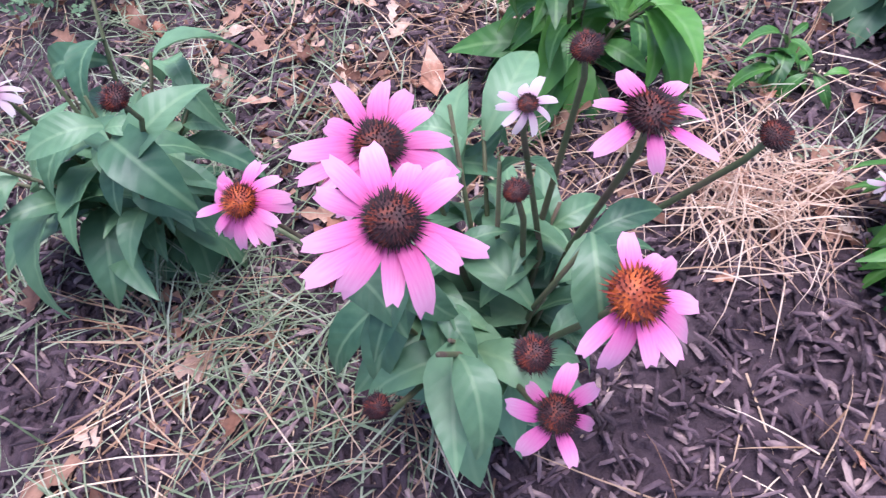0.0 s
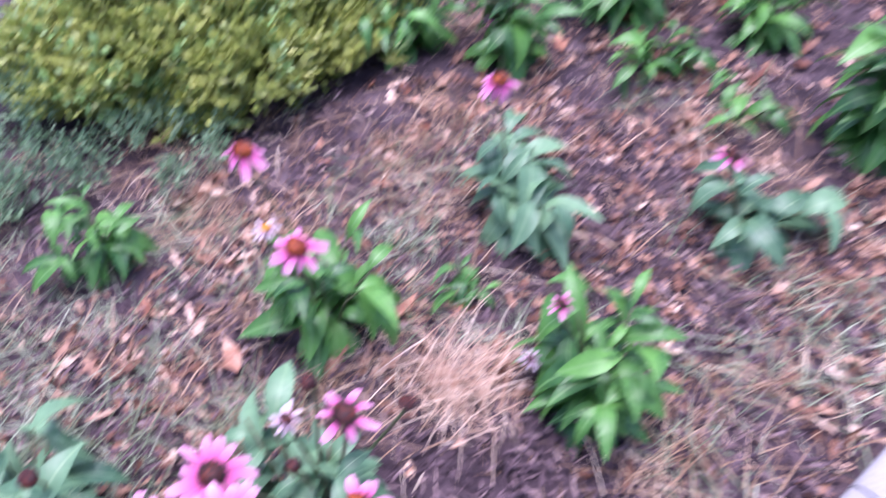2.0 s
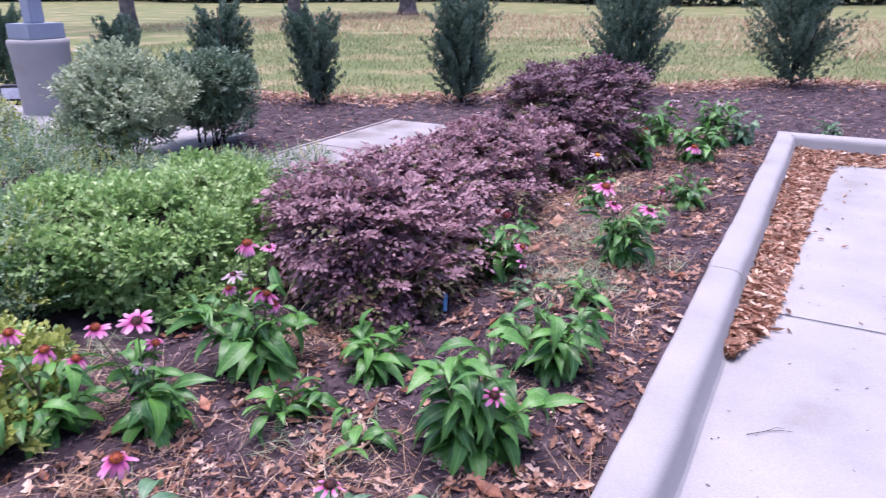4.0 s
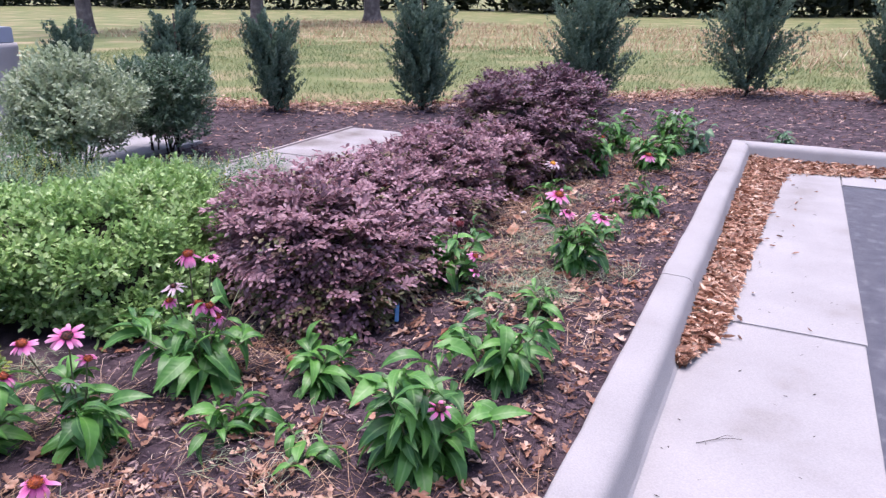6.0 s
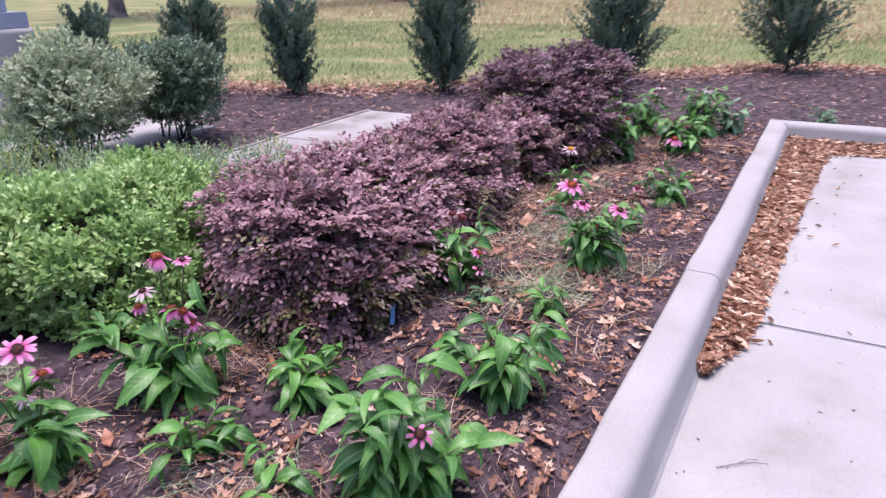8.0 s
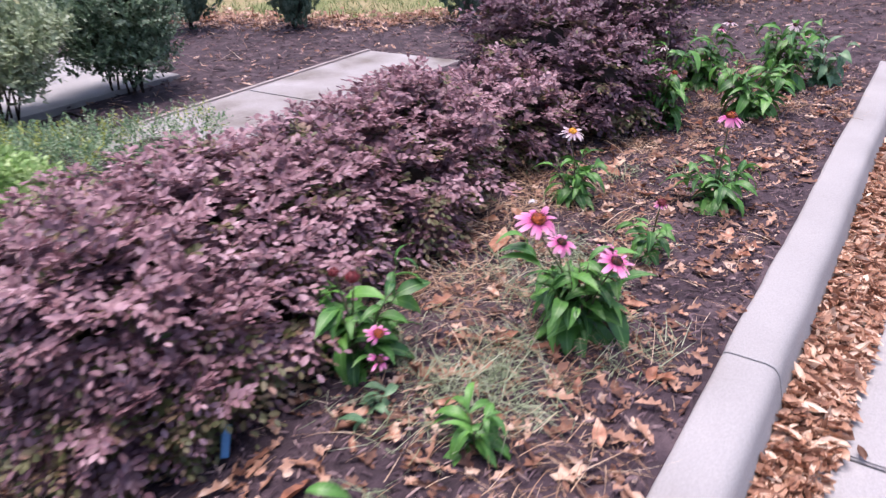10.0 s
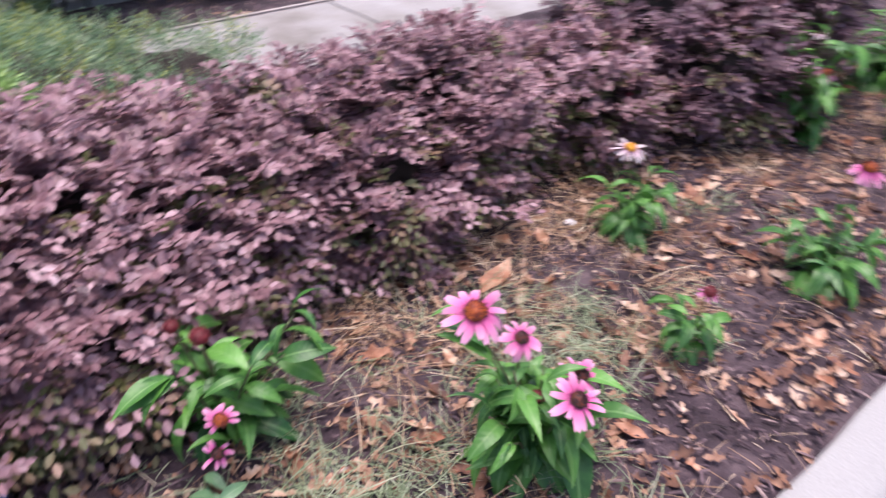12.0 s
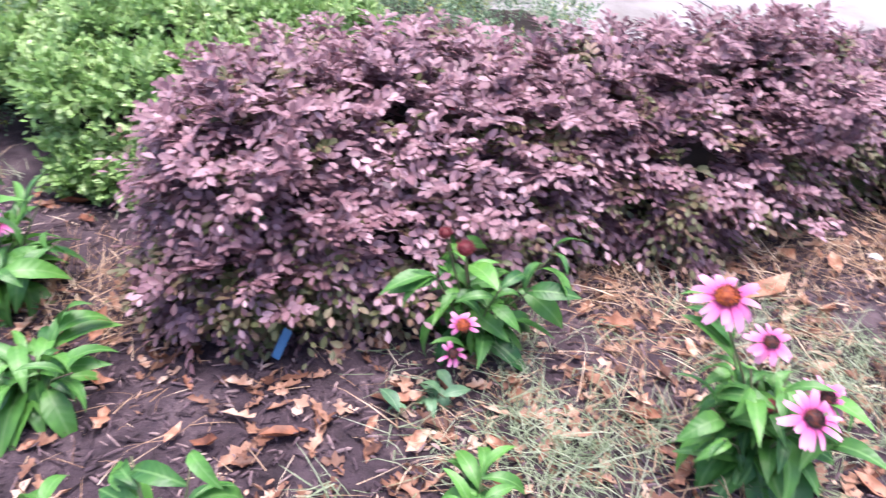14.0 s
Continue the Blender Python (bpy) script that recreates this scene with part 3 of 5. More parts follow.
def grid(name, xs, ys, height, mat, label, smooth=True):
    verts = [(x, y, height(x, y)) for y in ys for x in xs]
    w = len(xs)
    faces = [(j * w + i, j * w + i + 1, (j + 1) * w + i + 1, (j + 1) * w + i) for j in range(len(ys) - 1) for i in range(w - 1)]
    return tagged(new(name, mesh_of(name, verts, faces, mat, smooth)), label, name.split("_")[0], kind="structure")


XS = [-900, -200, -60, -30, -15, -8, -4, -2, -1, 0.06, 0.1, 1, 4, 10, 30, 60, 200, 900]
YS = [-900, -200, -50, -10, -2, 3, 6.5, 7.94, 7.98, 10, 14, 20, 30, 50, 100, 300, 900]
grid("ground", XS, YS, lambda x, y: -0.3 if x > 0.08 and y < 7.96 else -0.02, M_LAWN, "mown green lawn with straw-coloured dry patches", False)
grid("ground_bed", [-2.9 + 0.045 * i for i in range(66)] , [-5.15 + 0.045 * i for i in range(296)], bed_z, M_SOIL, "dark brown mulch bed beside the kerb")


def inside(x, y, ring):
    hit = False
    for (x0, y0), (x1, y1) in zip(ring, ring[1:] + ring[:1]):
        if (y0 > y) != (y1 > y) and x < (x1 - x0) * (y - y0) / (y1 - y0) + x0:
            hit = not hit
    return hit


def mulch_sheet(name, ring, z, label, step=0.12):
    bm = bmesh.new()
    made = {}

    def corner(i, j):
        if (i, j) not in made:
            x, y = i * step, j * step
            made[i, j] = bm.verts.new((x, y, z + 0.014 * noise.noise((x * 2.5, y * 2.5, 0)) + 0.008 * noise.noise((x * 8, y * 8, 2))))
        return made[i, j]
    xs, ys = [p[0] for p in ring], [p[1] for p in ring]
    for i in range(int(min(xs) / step), int(max(xs) / step)):
        for j in range(int(min(ys) / step), int(max(ys) / step)):
            x, y = (i + 0.5) * step, (j + 0.5) * step
            if inside(x + 0.1 * noise.noise((x * 3, y * 3, 7)), y + 0.1 * noise.noise((x * 3, y * 3, 9)), ring):
                bm.faces.new((corner(i, j), corner(i + 1, j), corner(i + 1, j + 1), corner(i, j + 1)))
    me = bpy.data.meshes.new(name)
    bm.to_mesh(me)
    bm.free()
    me.materials.append(M_SOIL)
    me.shade_smooth()
    return tagged(new(name, me), label, "ground", kind="structure")


BACK = [(-9, 4.6), (-2.4, 4.6), (-2.4, 8.2), (7.5, 8.2), (7.5, 13.2), (1.9, 12.9), (-0.2, 12.75), (-1.6, 11.2), (-4.94, 8.3), (-6.6, 7.8), (-9, 7.2)]
mulch_sheet("ground_back_bed", BACK, 0.014, "bare dark mulch strip under the row of junipers")
mulch_sheet("ground_side_bed", [(-4.9, -5.0), (-2.8, -5.0), (-2.8, 4.66), (-4.9, 4.66)], 0.0, "dark mulch under the ground cover shrubs")


def box(bm, x0, x1, y0, y1, z0, z1, bevel=0.0):
    vs = [bm.verts.new((x, y, z)) for z in (z0, z1) for x, y in ((x0, y0), (x1, y0), (x1, y1), (x0, y1))]
    fs = [bm.faces.new([vs[i] for i in f]) for f in ((3, 2, 1, 0), (4, 5, 6, 7), (0, 1, 5, 4), (1, 2, 6, 5), (2, 3, 7, 6), (3, 0, 4, 7))]
    if bevel:
        bmesh.ops.bevel(bm, geom=list({e for f in fs for e in f.edges}), offset=bevel, segments=2, affect='EDGES')


def slab(name, dims, mat, parent=None, bevel=0.006, label="", category="", kind="structure"):
    bm = bmesh.new()
    box(bm, *dims, bevel)
    me = bpy.data.meshes.new(name)
    bm.to_mesh(me)
    bm.free()
    me.materials.append(mat)
    ob = part(name, me, parent)
    return tagged(ob, label, category, kind=kind) if parent is None else ob


PROFILE = [(0.0, -0.3), (0.0, 0.056), (0.006, 0.068), (0.02, 0.073), (0.125, 0.07), (0.15, 0.062), (0.166, 0.044), (0.174, 0.02), (0.196, -0.07), (0.204, -0.085), (0.212, -0.088), (0.212, -0.3)]


def kerb_length(y0, y1, trim=0.0):
    """A cast length of kerb along y; trim mitres its far end."""
    n = max(2, int((y1 - y0) / 0.12))
    verts, faces, k = [], [], len(PROFILE)
    for j in range(n + 1):
        y = y0 + (y1 - y0) * j / n
        w = 0.008 * noise.noise((0, y * 1.1, 5)) + 0.005 * noise.noise((0, y * 4, 8))
        for i, (x, z) in enumerate(PROFILE):
            end = -trim * x if j == n else 0
            verts.append((x + w * (1 if i < 9 else 0.2), y + end, z + 0.004 * noise.noise((x * 9, y * 3, 1)) * (i > 0)))
    for j in range(n):
        for i in range(k - 1):
            a = j * k + i
            faces.append((a, a + 1, a + k + 1, a + k))
    m = len(verts)
    verts += verts[:k] + verts[n * k:n * k + k]
    faces += [tuple(m + i for i in range(k))[::-1], tuple(m + k + i for i in range(k))]
    me = mesh_of("kerb_length", verts, faces, M_CONCRETE, True)
    me.polygons[len(faces) - 1].use_smooth = me.polygons[len(faces) - 2].use_smooth = False
    return me


kerb = tagged(new("kerb"), "pale concrete kerb edging the flower bed", "kerb", kind="structure")
part("kerb_length", kerb_length(-3.0, 1.03), kerb)
part("kerb_length", kerb_length(1.036, 3.945), kerb)
part("kerb_length", kerb_length(3.952, 8.06, 1.0), kerb)
part("kerb_length", kerb_length(0, 9.0), kerb, pose(0, 8.06, 0, 0, 0, -90))

gutter = tagged(new("gutter"), "pale concrete gutter slabs between kerb and asphalt", "gutter", kind="structure")
slab("gutter_slab", (0.2, 0.975, -3, 3.848, -0.3, -0.0895), M_CONCRETE, gutter)
slab("gutter_slab", (0.2, 0.985, 3.86, 7.85, -0.3, -0.0895), M_CONCRETE, gutter)
slab("gutter_slab", (0.992, 9, 7.2, 7.86, -0.3, -0.0905), M_CONCRETE, gutter)
grid("road", [0.97 + 0.25 * i for i in range(33)] + [20, 60], [-40, -10, -3] + [-2.75 + 0.25 * i for i in range(39)] + [7.195], lambda x, y: -0.1 - 0.003 * noise.noise((x * 2, y * 2, 0)), M_ASPHALT, "dark asphalt car park surface")

# concrete paths behind the hedge
path = tagged(new("pavement_path"), "weathered concrete path behind the purple hedge", "path", kind="structure")
slab("path_slab", (-3.88, -2.5, 4.15, 5.5, -0.1, 0.045), M_WALK, path)
slab("path_slab", (-3.88, -2.5, 5.508, 6.95, -0.1, 0.045), M_WALK, path)
slab("path_edging", (-3.94, -3.885, 4.15, 6.97, -0.1, 0.055), M_EDGE, path, 0.012)
walkway = tagged(new("pavement_walkway"), "pale concrete walkway slab beside the shrubs", "walkway", kind="structure")
slab("path_slab", (-12, -7.006, -5.0, 5.6, -0.1, 0.05), M_CONCRETE, walkway)
slab("path_slab", (-7.0, -4.82, -5.0, 5.6, -0.1, 0.05), M_CONCRETE, walkway)

# ---- light pole ----
pole = tagged(new("lamp_post"), "grey steel lamp post on a tall round concrete footing", "lamp post")
pole.location = (-7.9, 5.5, 0)
ring = [(0.30, -0.05), (0.31, 0.5), (0.325, 0.8), (0.335, 0.86), (0.325, 0.9), (0.3, 0.905)]
verts, faces = [], []
for r, z in ring:
    verts += [(r * math.cos(t * math.pi / 16), r * math.sin(t * math.pi / 16), z) for t in range(32)]
for j in range(len(ring) - 1):
    faces += [(j * 32 + i, j * 32 + (i + 1) % 32, (j + 1) * 32 + (i + 1) % 32, (j + 1) * 32 + i) for i in range(32)]
faces.append(tuple((len(ring) - 1) * 32 + i for i in range(32)))
part("footing", mesh_of("footing", verts, faces, M_CONCRETE, True), pole, None, "round stained concrete footing")
for nm, d in (("base_cover", (-0.22, 0.22, -0.22, 0.22, 0.906, 1.08)), ("shaft", (-0.085, 0.085, -0.085, 0.085, 1.082, 6.5)), ("lamp_head", (-0.14, 0.6, -0.17, 0.17, 6.502, 6.62))):
    slab(nm, d, M_POLE, pole, 0.01)

flood = tagged(new("flood_light"), "small black ground floodlight with a pale lens beside the lamp post", "floodlight")
flood.matrix_basis = pose(-9.0, 5.75, 0.02, 0, 0, 40)
slab("housing", (-0.16, 0.16, -0.1, 0.1, 0.06, 0.26), M_BLACK, flood, 0.02)
slab("lens", (-0.13, 0.13, -0.112, -0.103, 0.09, 0.23), M_PAPER, flood, 0.004)
slab("bracket", (-0.03, 0.03, -0.03, 0.03, -0.03, 0.062), M_BLACK, flood, 0.005)

# ---- mulch chips, straw and grass in the bed ----
def bed_heights(p):
    return np.array([bed_z(x, y) for x, y in p])


def field(n, x0, x1, y0, y1, f, level=0.5, scale=1.6, seed=0.0):
    """Places in a rectangle where a slow noise is above a level."""
    out = []
    while len(out) < n:
        x, y = RNG.uniform(x0, x1), RNG.uniform(y0, y1)
        if (x + 0.17) ** 2 + (y - 0.17) ** 2 < 0.012:
            continue
        if noise.noise((x * scale, y * scale, seed)) * 0.5 + 0.5 + f(x, y) + RNG.normal() * 0.08 > level:
            out.append((x, y))
    return np.array(out)


def scattered(name, n_places, template, length, width, thick, mat, lift, label, category, tilt=0.15, upward=0.0):
    n = len(n_places)
    z = bed_heights(n_places)
    pos = np.column_stack([n_places, z + RNG.uniform(0, lift, n)])
    a = RNG.uniform(0, 2 * math.pi, n)
    d = np.column_stack([np.cos(a), np.sin(a), RNG.normal(size=n) * tilt + upward * RNG.uniform(0.2, 1.2, n)])
    rot = turned(d, np.array([0, 0, 1.0]) + RNG.normal(size=(n, 3)) * 0.25)
    ln = RNG.uniform(*length, n)
    me = scatter_mesh(name, *template, pos, rot, np.column_stack([RNG.uniform(*width, n), ln, RNG.uniform(*thick, n)]), mat)
    return tagged(new(name, me), label, category, kind="stuff")


flat = lambda x, y: 0
scattered("bark_mulch", field(30000, -2.0, -0.01, -0.9, 8.0, flat, 0.2), CHIP, (0.008, 0.05), (0.002, 0.009), (0.002, 0.007), M_CHIP, 0.016, "dark shredded bark mulch covering the bed", "mulch")
scattered("near_bark_mulch", field(11000, -1.3, -0.01, -0.4, 1.6, flat, 0.1), CHIP, (0.008, 0.045), (0.003, 0.01), (0.002, 0.006), M_CHIP, 0.018, "dense shredded bark round the first flowers", "mulch", 0.25)
# straw lies thick round the first plants and by the hedge
def hump(x, y, cx, cy, r):
    return math.exp(-((x - cx) ** 2 + (y - cy) ** 2) / (r * r))


def STRAW(x, y):
    return (0.09 * math.exp(-((y - 0.4) / 1.2) ** 2) + 0.2 * hump(x, y, -0.45, 1.3, 0.5) + 0.16 * hump(x, y, -1.0, 1.0, 0.5) + 0.15 * math.exp(-((y - 3.9) / 0.75) ** 2 - ((x + 0.75) / 0.5) ** 2) - 0.12 * ease(1.7, 2.2, y) * (1 - ease(2.9, 3.3, y))
            - 0.4 * hump(x, y, -0.37, 0.57, 0.17) - 0.4 * hump(x, y, -0.15, 0.2, 0.2) - 0.3 * hump(x, y, -1.15, 0.13, 0.18) - 0.4 * hump(x, y, -0.87, 2.75, 0.3) - 0.4 * hump(x, y, -0.16, 4.3, 0.2)
            - 0.4 * hump(x, y, -0.2, 4.75, 0.2) - 0.3 * hump(x, y, -1.49, 1.9, 0.22) - 0.4 * hump(x, y, -0.1, 2.65, 0.3) - 0.3 * hump(x, y, -0.25, 5.8, 0.3))


def tufts(name, centres, per, length, width, mat, label, category, rise, spread=0.05):
    """Blades in loose tufts that lean outwards and bend over, some lying flat."""
    n = len(centres) * per
    c = np.repeat(centres, per, 0)
    a = np.repeat(RNG.uniform(0, 2 * math.pi, len(centres)), per) + RNG.normal(size=n) * 1.1
    p = c + RNG.normal(size=(n, 2)) * spread * np.repeat(RNG.uniform(0.5, 1.5, len(centres)), per)[:, None]
    p[:, 0] = np.minimum(p[:, 0], -0.03)
    z = bed_heights(p) + RNG.uniform(0, 0.02, n)
    d = np.column_stack([np.cos(a), np.sin(a), np.repeat(RNG.uniform(0, rise, len(centres)), per) * RNG.uniform(0, 1, n) + RNG.normal(size=n) * 0.1])
    ln = RNG.uniform(*length, n)
    me = scatter_mesh(name, *BLADE, np.column_stack([p, z]), turned(d, np.array([0, 0, 1.0]) + RNG.normal(size=(n, 3)) * 0.3), np.column_stack([RNG.uniform(*width, n), ln, ln * RNG.uniform(-1.2, 1.6, n)]), mat)
    return tagged(new(name, me), label, category, kind="stuff")


tufts("dry_straw", field(330, -2.2, -0.04, -1.0, 7.0, STRAW, 0.58, 2.6), 26, (0.05, 0.2), (0.0014, 0.0036), M_STRAW, "pale dry straw and dead grass lying on the mulch", "straw", 0.5)
tufts("bed_grass", field(140, -2.4, -0.06, -1.0, 5.5, STRAW, 0.62, 2.4, 4.0), 24, (0.04, 0.15), (0.0018, 0.0042), M_GREENGRASS, "thin grey-green grass growing through the straw", "grass", 1.1)
scattered("leaf_fragments", field(3200, -1.6, -0.02, -0.6, 7.8, lambda x, y: -0.12 + 0.16 * ease(1.0, 3.5, y) - 0.5 * hump(x, y, -0.25, 0.35, 0.35), 0.45, 2.0, 6.0), CURLED, (0.008, 0.034), (0.008, 0.026), (0.012, 0.05), M_PILE, 0.016, "crumbled brown leaf bits strewn over the mulch", "leaf litter", 0.3)
scattered("near_leaf_litter", field(900, -1.4, -0.02, -0.1, 2.0, lambda x, y: 0.2 * hump(x, y, -0.5, 1.3, 0.6) - 0.6 * hump(x, y, -0.25, 0.35, 0.4), 0.55, 3.0, 31.0), DEADLEAF, (0.02, 0.055), (0.02, 0.045), (0.03, 0.08), M_PILE, 0.02, "pale torn leaves caught in the straw", "leaf litter", 0.3)
scattered("torn_leaves", field(2300, -1.6, -0.02, -0.6, 7.8, lambda x, y: -0.1 + 0.2 * ease(1.0, 3.5, y) - 0.5 * hump(x, y, -0.25, 0.35, 0.35), 0.5, 2.6, 16.0), DEADLEAF, (0.025, 0.075), (0.025, 0.06), (0.03, 0.09), M_PILE, 0.018, "torn brown oak leaves strewn over the mulch", "leaf litter", 0.3)
scattered("loose_straw", field(3000, -1.9, -0.02, -0.8, 7.8, flat, 0.3, 2.0, 21.0), BLADE, (0.02, 0.14), (0.0012, 0.0032), (0.01, 0.1), M_STRAW, 0.02, "scattered dry stalks and twigs on the bare mulch", "straw", 0.12)
patch = np.concatenate([np.column_stack([RNG.normal(-0.65, 0.2, 44), RNG.normal(-0.08, 0.16, 44)]), np.column_stack([RNG.normal(-1.3, 0.25, 34), RNG.normal(-0.1, 0.3, 34)]), np.column_stack([RNG.normal(-0.57, 0.15, 34), RNG.normal(3.42, 0.14, 34)]), np.column_stack([RNG.normal(-0.55, 0.22, 32), RNG.normal(4.25, 0.2, 32)])])
patch = patch[patch[:, 0] < -0.3]
tufts("grass_patch", patch, 22, (0.05, 0.16), (0.0016, 0.0038), M_GREENGRASS, "pale grey-green wiry grass growing through the mulch", "grass", 1.2, 0.045)
# dead grass bunched under the edge of the hedge
under = np.column_stack([RNG.normal(-1.02, 0.13, 36), RNG.uniform(3.5, 4.9, 36)])
tufts("hedge_straw", under, 24, (0.07, 0.2), (0.0016, 0.0034), M_STRAW, "bunched golden dead grass along the foot of the hedge", "straw", 0.9, 0.05)
# a tuft of pale straw beside the third plant
tuft = np.column_stack([RNG.normal(-0.61, 0.05, 300), RNG.normal(0.67, 0.055, 300)])
scattered("straw_tuft", tuft, BLADE, (0.06, 0.16), (0.0016, 0.003), (0.02, 0.25), M_BLEACHED, 0.06, "tuft of bleached dry grass in the bed", "straw", 0.3, 0.15)


def on_bed(x, y, dz=0.0):
    return (x, y, bed_z(x, y) + dz)


def back_scatter(name, count, template, length, width, thick, mat, label, category):
    pts = [(x, y) for x, y in RNG.uniform((-8, 4.6), (5, 13), (count * 3, 2)) if inside(x, y, BACK) and not (-3.95 < x < -2.5 and y < 6.95) and not (x < -4.8 and y < 5.62) and not (-0.02 < x and y < 8.1)][:count]
    p = np.column_stack([np.array(pts), RNG.uniform(0.016, 0.035, len(pts))])
    k = len(p)
    d = np.column_stack([RNG.normal(size=(k, 2)), RNG.normal(size=k) * 0.15])
    me = scatter_mesh(name, *template, p, turned(d, np.array([0, 0, 1.0]) + RNG.normal(size=(k, 3)) * 0.2), np.column_stack([RNG.uniform(*width, k), RNG.uniform(*length, k), RNG.uniform(*thick, k)]), mat)
    tagged(new(name, me), label, category, kind="stuff")


back_scatter("back_bark_mulch", 5000, CHIP, (0.03, 0.1), (0.008, 0.02), (0.006, 0.014), M_CHIP, "dark shredded bark under the junipers", "mulch")
back_scatter("back_leaf_litter", 1500, DEADLEAF, (0.03, 0.07), (0.02, 0.05), (0.03, 0.06), M_PILE, "brown fallen leaves strewn under the junipers", "leaf litter")
back_scatter("back_straw", 1400, BLADE, (0.08, 0.25), (0.002, 0.005), (0.02, 0.1), M_STRAW, "dry grass stalks strewn on the mulch", "straw")

# dry grass and leaves where the mulch meets the lawn
k = 8200
u = RNG.uniform(0, 1, k)
EDGE = np.array([(-9, 7.2), (-6.6, 7.8), (-4.94, 8.3), (-1.6, 11.2), (-0.2, 12.75), (1.9, 12.9), (7.5, 13.2)])
gone = np.concatenate([[0], np.cumsum(np.linalg.norm(np.diff(EDGE, axis=0), axis=1))])
p = np.column_stack([np.interp(u * gone[-1], gone, EDGE[:, 0]) + RNG.normal(0, 0.25, k), np.interp(u * gone[-1], gone, EDGE[:, 1]) + RNG.normal(-0.05, 0.3, k), RNG.uniform(0.0, 0.03, k)])
d = np.column_stack([RNG.normal(size=(k, 2)), RNG.uniform(0.0, 0.8, k)])
me = scatter_mesh("edge_grass", *BLADE, p[:3200], turned(d[:3200], np.array([0, 0, 1.0]) + RNG.normal(size=(3200, 3)) * 0.3), np.column_stack([RNG.uniform(0.006, 0.014, 3200), RNG.uniform(0.06, 0.2, 3200), np.full(3200, 0.1)]), M_PILE)
tagged(new("edge_grass", me), "reddish dry grass along the edge of the lawn", "grass", kind="stuff")
me = scatter_mesh("edge_leaves", *DEADLEAF, p[3200:], turned(d[3200:] * np.array([1, 1, 0.3]), np.array([0, 0, 1.0]) + RNG.normal(size=(5000, 3)) * 0.25), RNG.uniform(0.05, 0.11, 5000), M_PILE)
tagged(new("edge_leaves", me), "brown fallen leaves along the edge of the lawn", "leaf litter", kind="stuff")

# ---- fallen leaves in the bed ----
DEAD = []
for k in range(5):
    rnd = random.Random(k)
    shape = DEADLEAF if k > 2 else CURLED
    DEAD.append(mesh_of("fallen_leaf", [(x * rnd.uniform(.7, 1.15) + 0.1 * y * y, y, z * rnd.uniform(.5, 2.2)) for x, y, z in shape[0]], shape[1], M_LITTER, True))
for k, (x, y) in enumerate(field(285, -2.0, -0.05, -0.4, 7.4, lambda x, y: 0.12 * math.exp(-((y - 3.8) / 1.2) ** 2) + 0.1 * math.exp(-((x + 1.2) / 0.4) ** 2), 0.5, 2.5, 9.0)):
    ob = tagged(new("fallen_leaf", DEAD[k % 5]), "curled brown fallen oak leaf lying on the mulch", "leaf", "fallen leaves in the bed")
    s = random.uniform(0.025, 0.08) * (0.62 + 0.38 * ease(0.9, 2.2, y))
    ob.matrix_basis = Matrix.Translation(on_bed(x, y, 0.012)) @ pose(0, 0, 0, random.uniform(-18, 18), random.uniform(-18, 18), random.uniform(0, 360)) @ Matrix.Diagonal((s, s * 1.2, s, 1))
for x, y, s, a in ((-0.95, 4.22, 0.13, 15), (-0.86, 5.15, 0.1, 60), (-0.17, 3.4, 0.07, 30), (-0.85, 0.7, 0.06, 10), (-0.99, 0.34, 0.07, 80), (-1.41, 1.76, 0.07, 60), (-0.29, 1.83, 0.085, 80), (-0.3, 3.55, 0.05, 20), (-0.8, 2.6, 0.045, 50)):
    ob = tagged(new("fallen_leaf", DEAD[1]), "large orange-brown fallen leaf lying on the straw", "leaf", "fallen leaves in the bed")
    ob.matrix_basis = Matrix.Translation(on_bed(x, y, 0.02)) @ pose(0, 0, 0, 5, -6, a) @ Matrix.Diagonal((s, s * 1.2, s * 0.6, 1))

# ---- leaves swept together in the gutter ----
n = 9500
u = RNG.uniform(0, 1, n)
along = u < 0.72
wide = 0.25 * RNG.uniform(0, 1, n) ** 1.35 + np.where(RNG.uniform(0, 1, n) < 0.02, RNG.exponential(0.08, n), 0.0)
y_a = 3.25 + 4.6 * RNG.uniform(0, 1, n) ** 0.95
wide_a = wide * (0.62 + 0.75 * np.clip((y_a - 3.2) / 4.2, 0, 1) ** 1.5) * np.clip((y_a - 3.1) / 0.6, 0.2, 1)
x_b = 0.2 + 1.9 * RNG.uniform(0, 1, n) ** 1.3
px = np.where(along, 0.2 + wide_a, x_b)
py = np.where(along, y_a, 7.84 - wide * 1.6 * np.clip((2.3 - x_b) / 1.6, 0.1, 1))
pz = -0.082 + 0.05 * np.exp(-np.where(along, wide_a, (7.84 - py)) / 0.1) * RNG.uniform(0, 1, n)
rot = turned(np.column_stack([RNG.normal(size=(n, 2)), RNG.normal(size=n) * 0.35]), np.array([0, 0, 1.0]) + RNG.normal(size=(n, 3)) * 0.35)
sz = RNG.uniform(0.02, 0.042, n) + np.where(RNG.uniform(0, 1, n) < 0.3, RNG.uniform(0, 0.035, n), 0.0)
tagged(new("leaf_drift", scatter_mesh("leaf_drift", *CURLED, np.column_stack([px, py, pz]), rot, np.column_stack([sz * RNG.uniform(.6, 1, n), sz * 1.2, sz * 1.4]), M_DRIFT)),
       "drift of dry orange-brown leaves against the kerb", "leaves", kind="stuff")

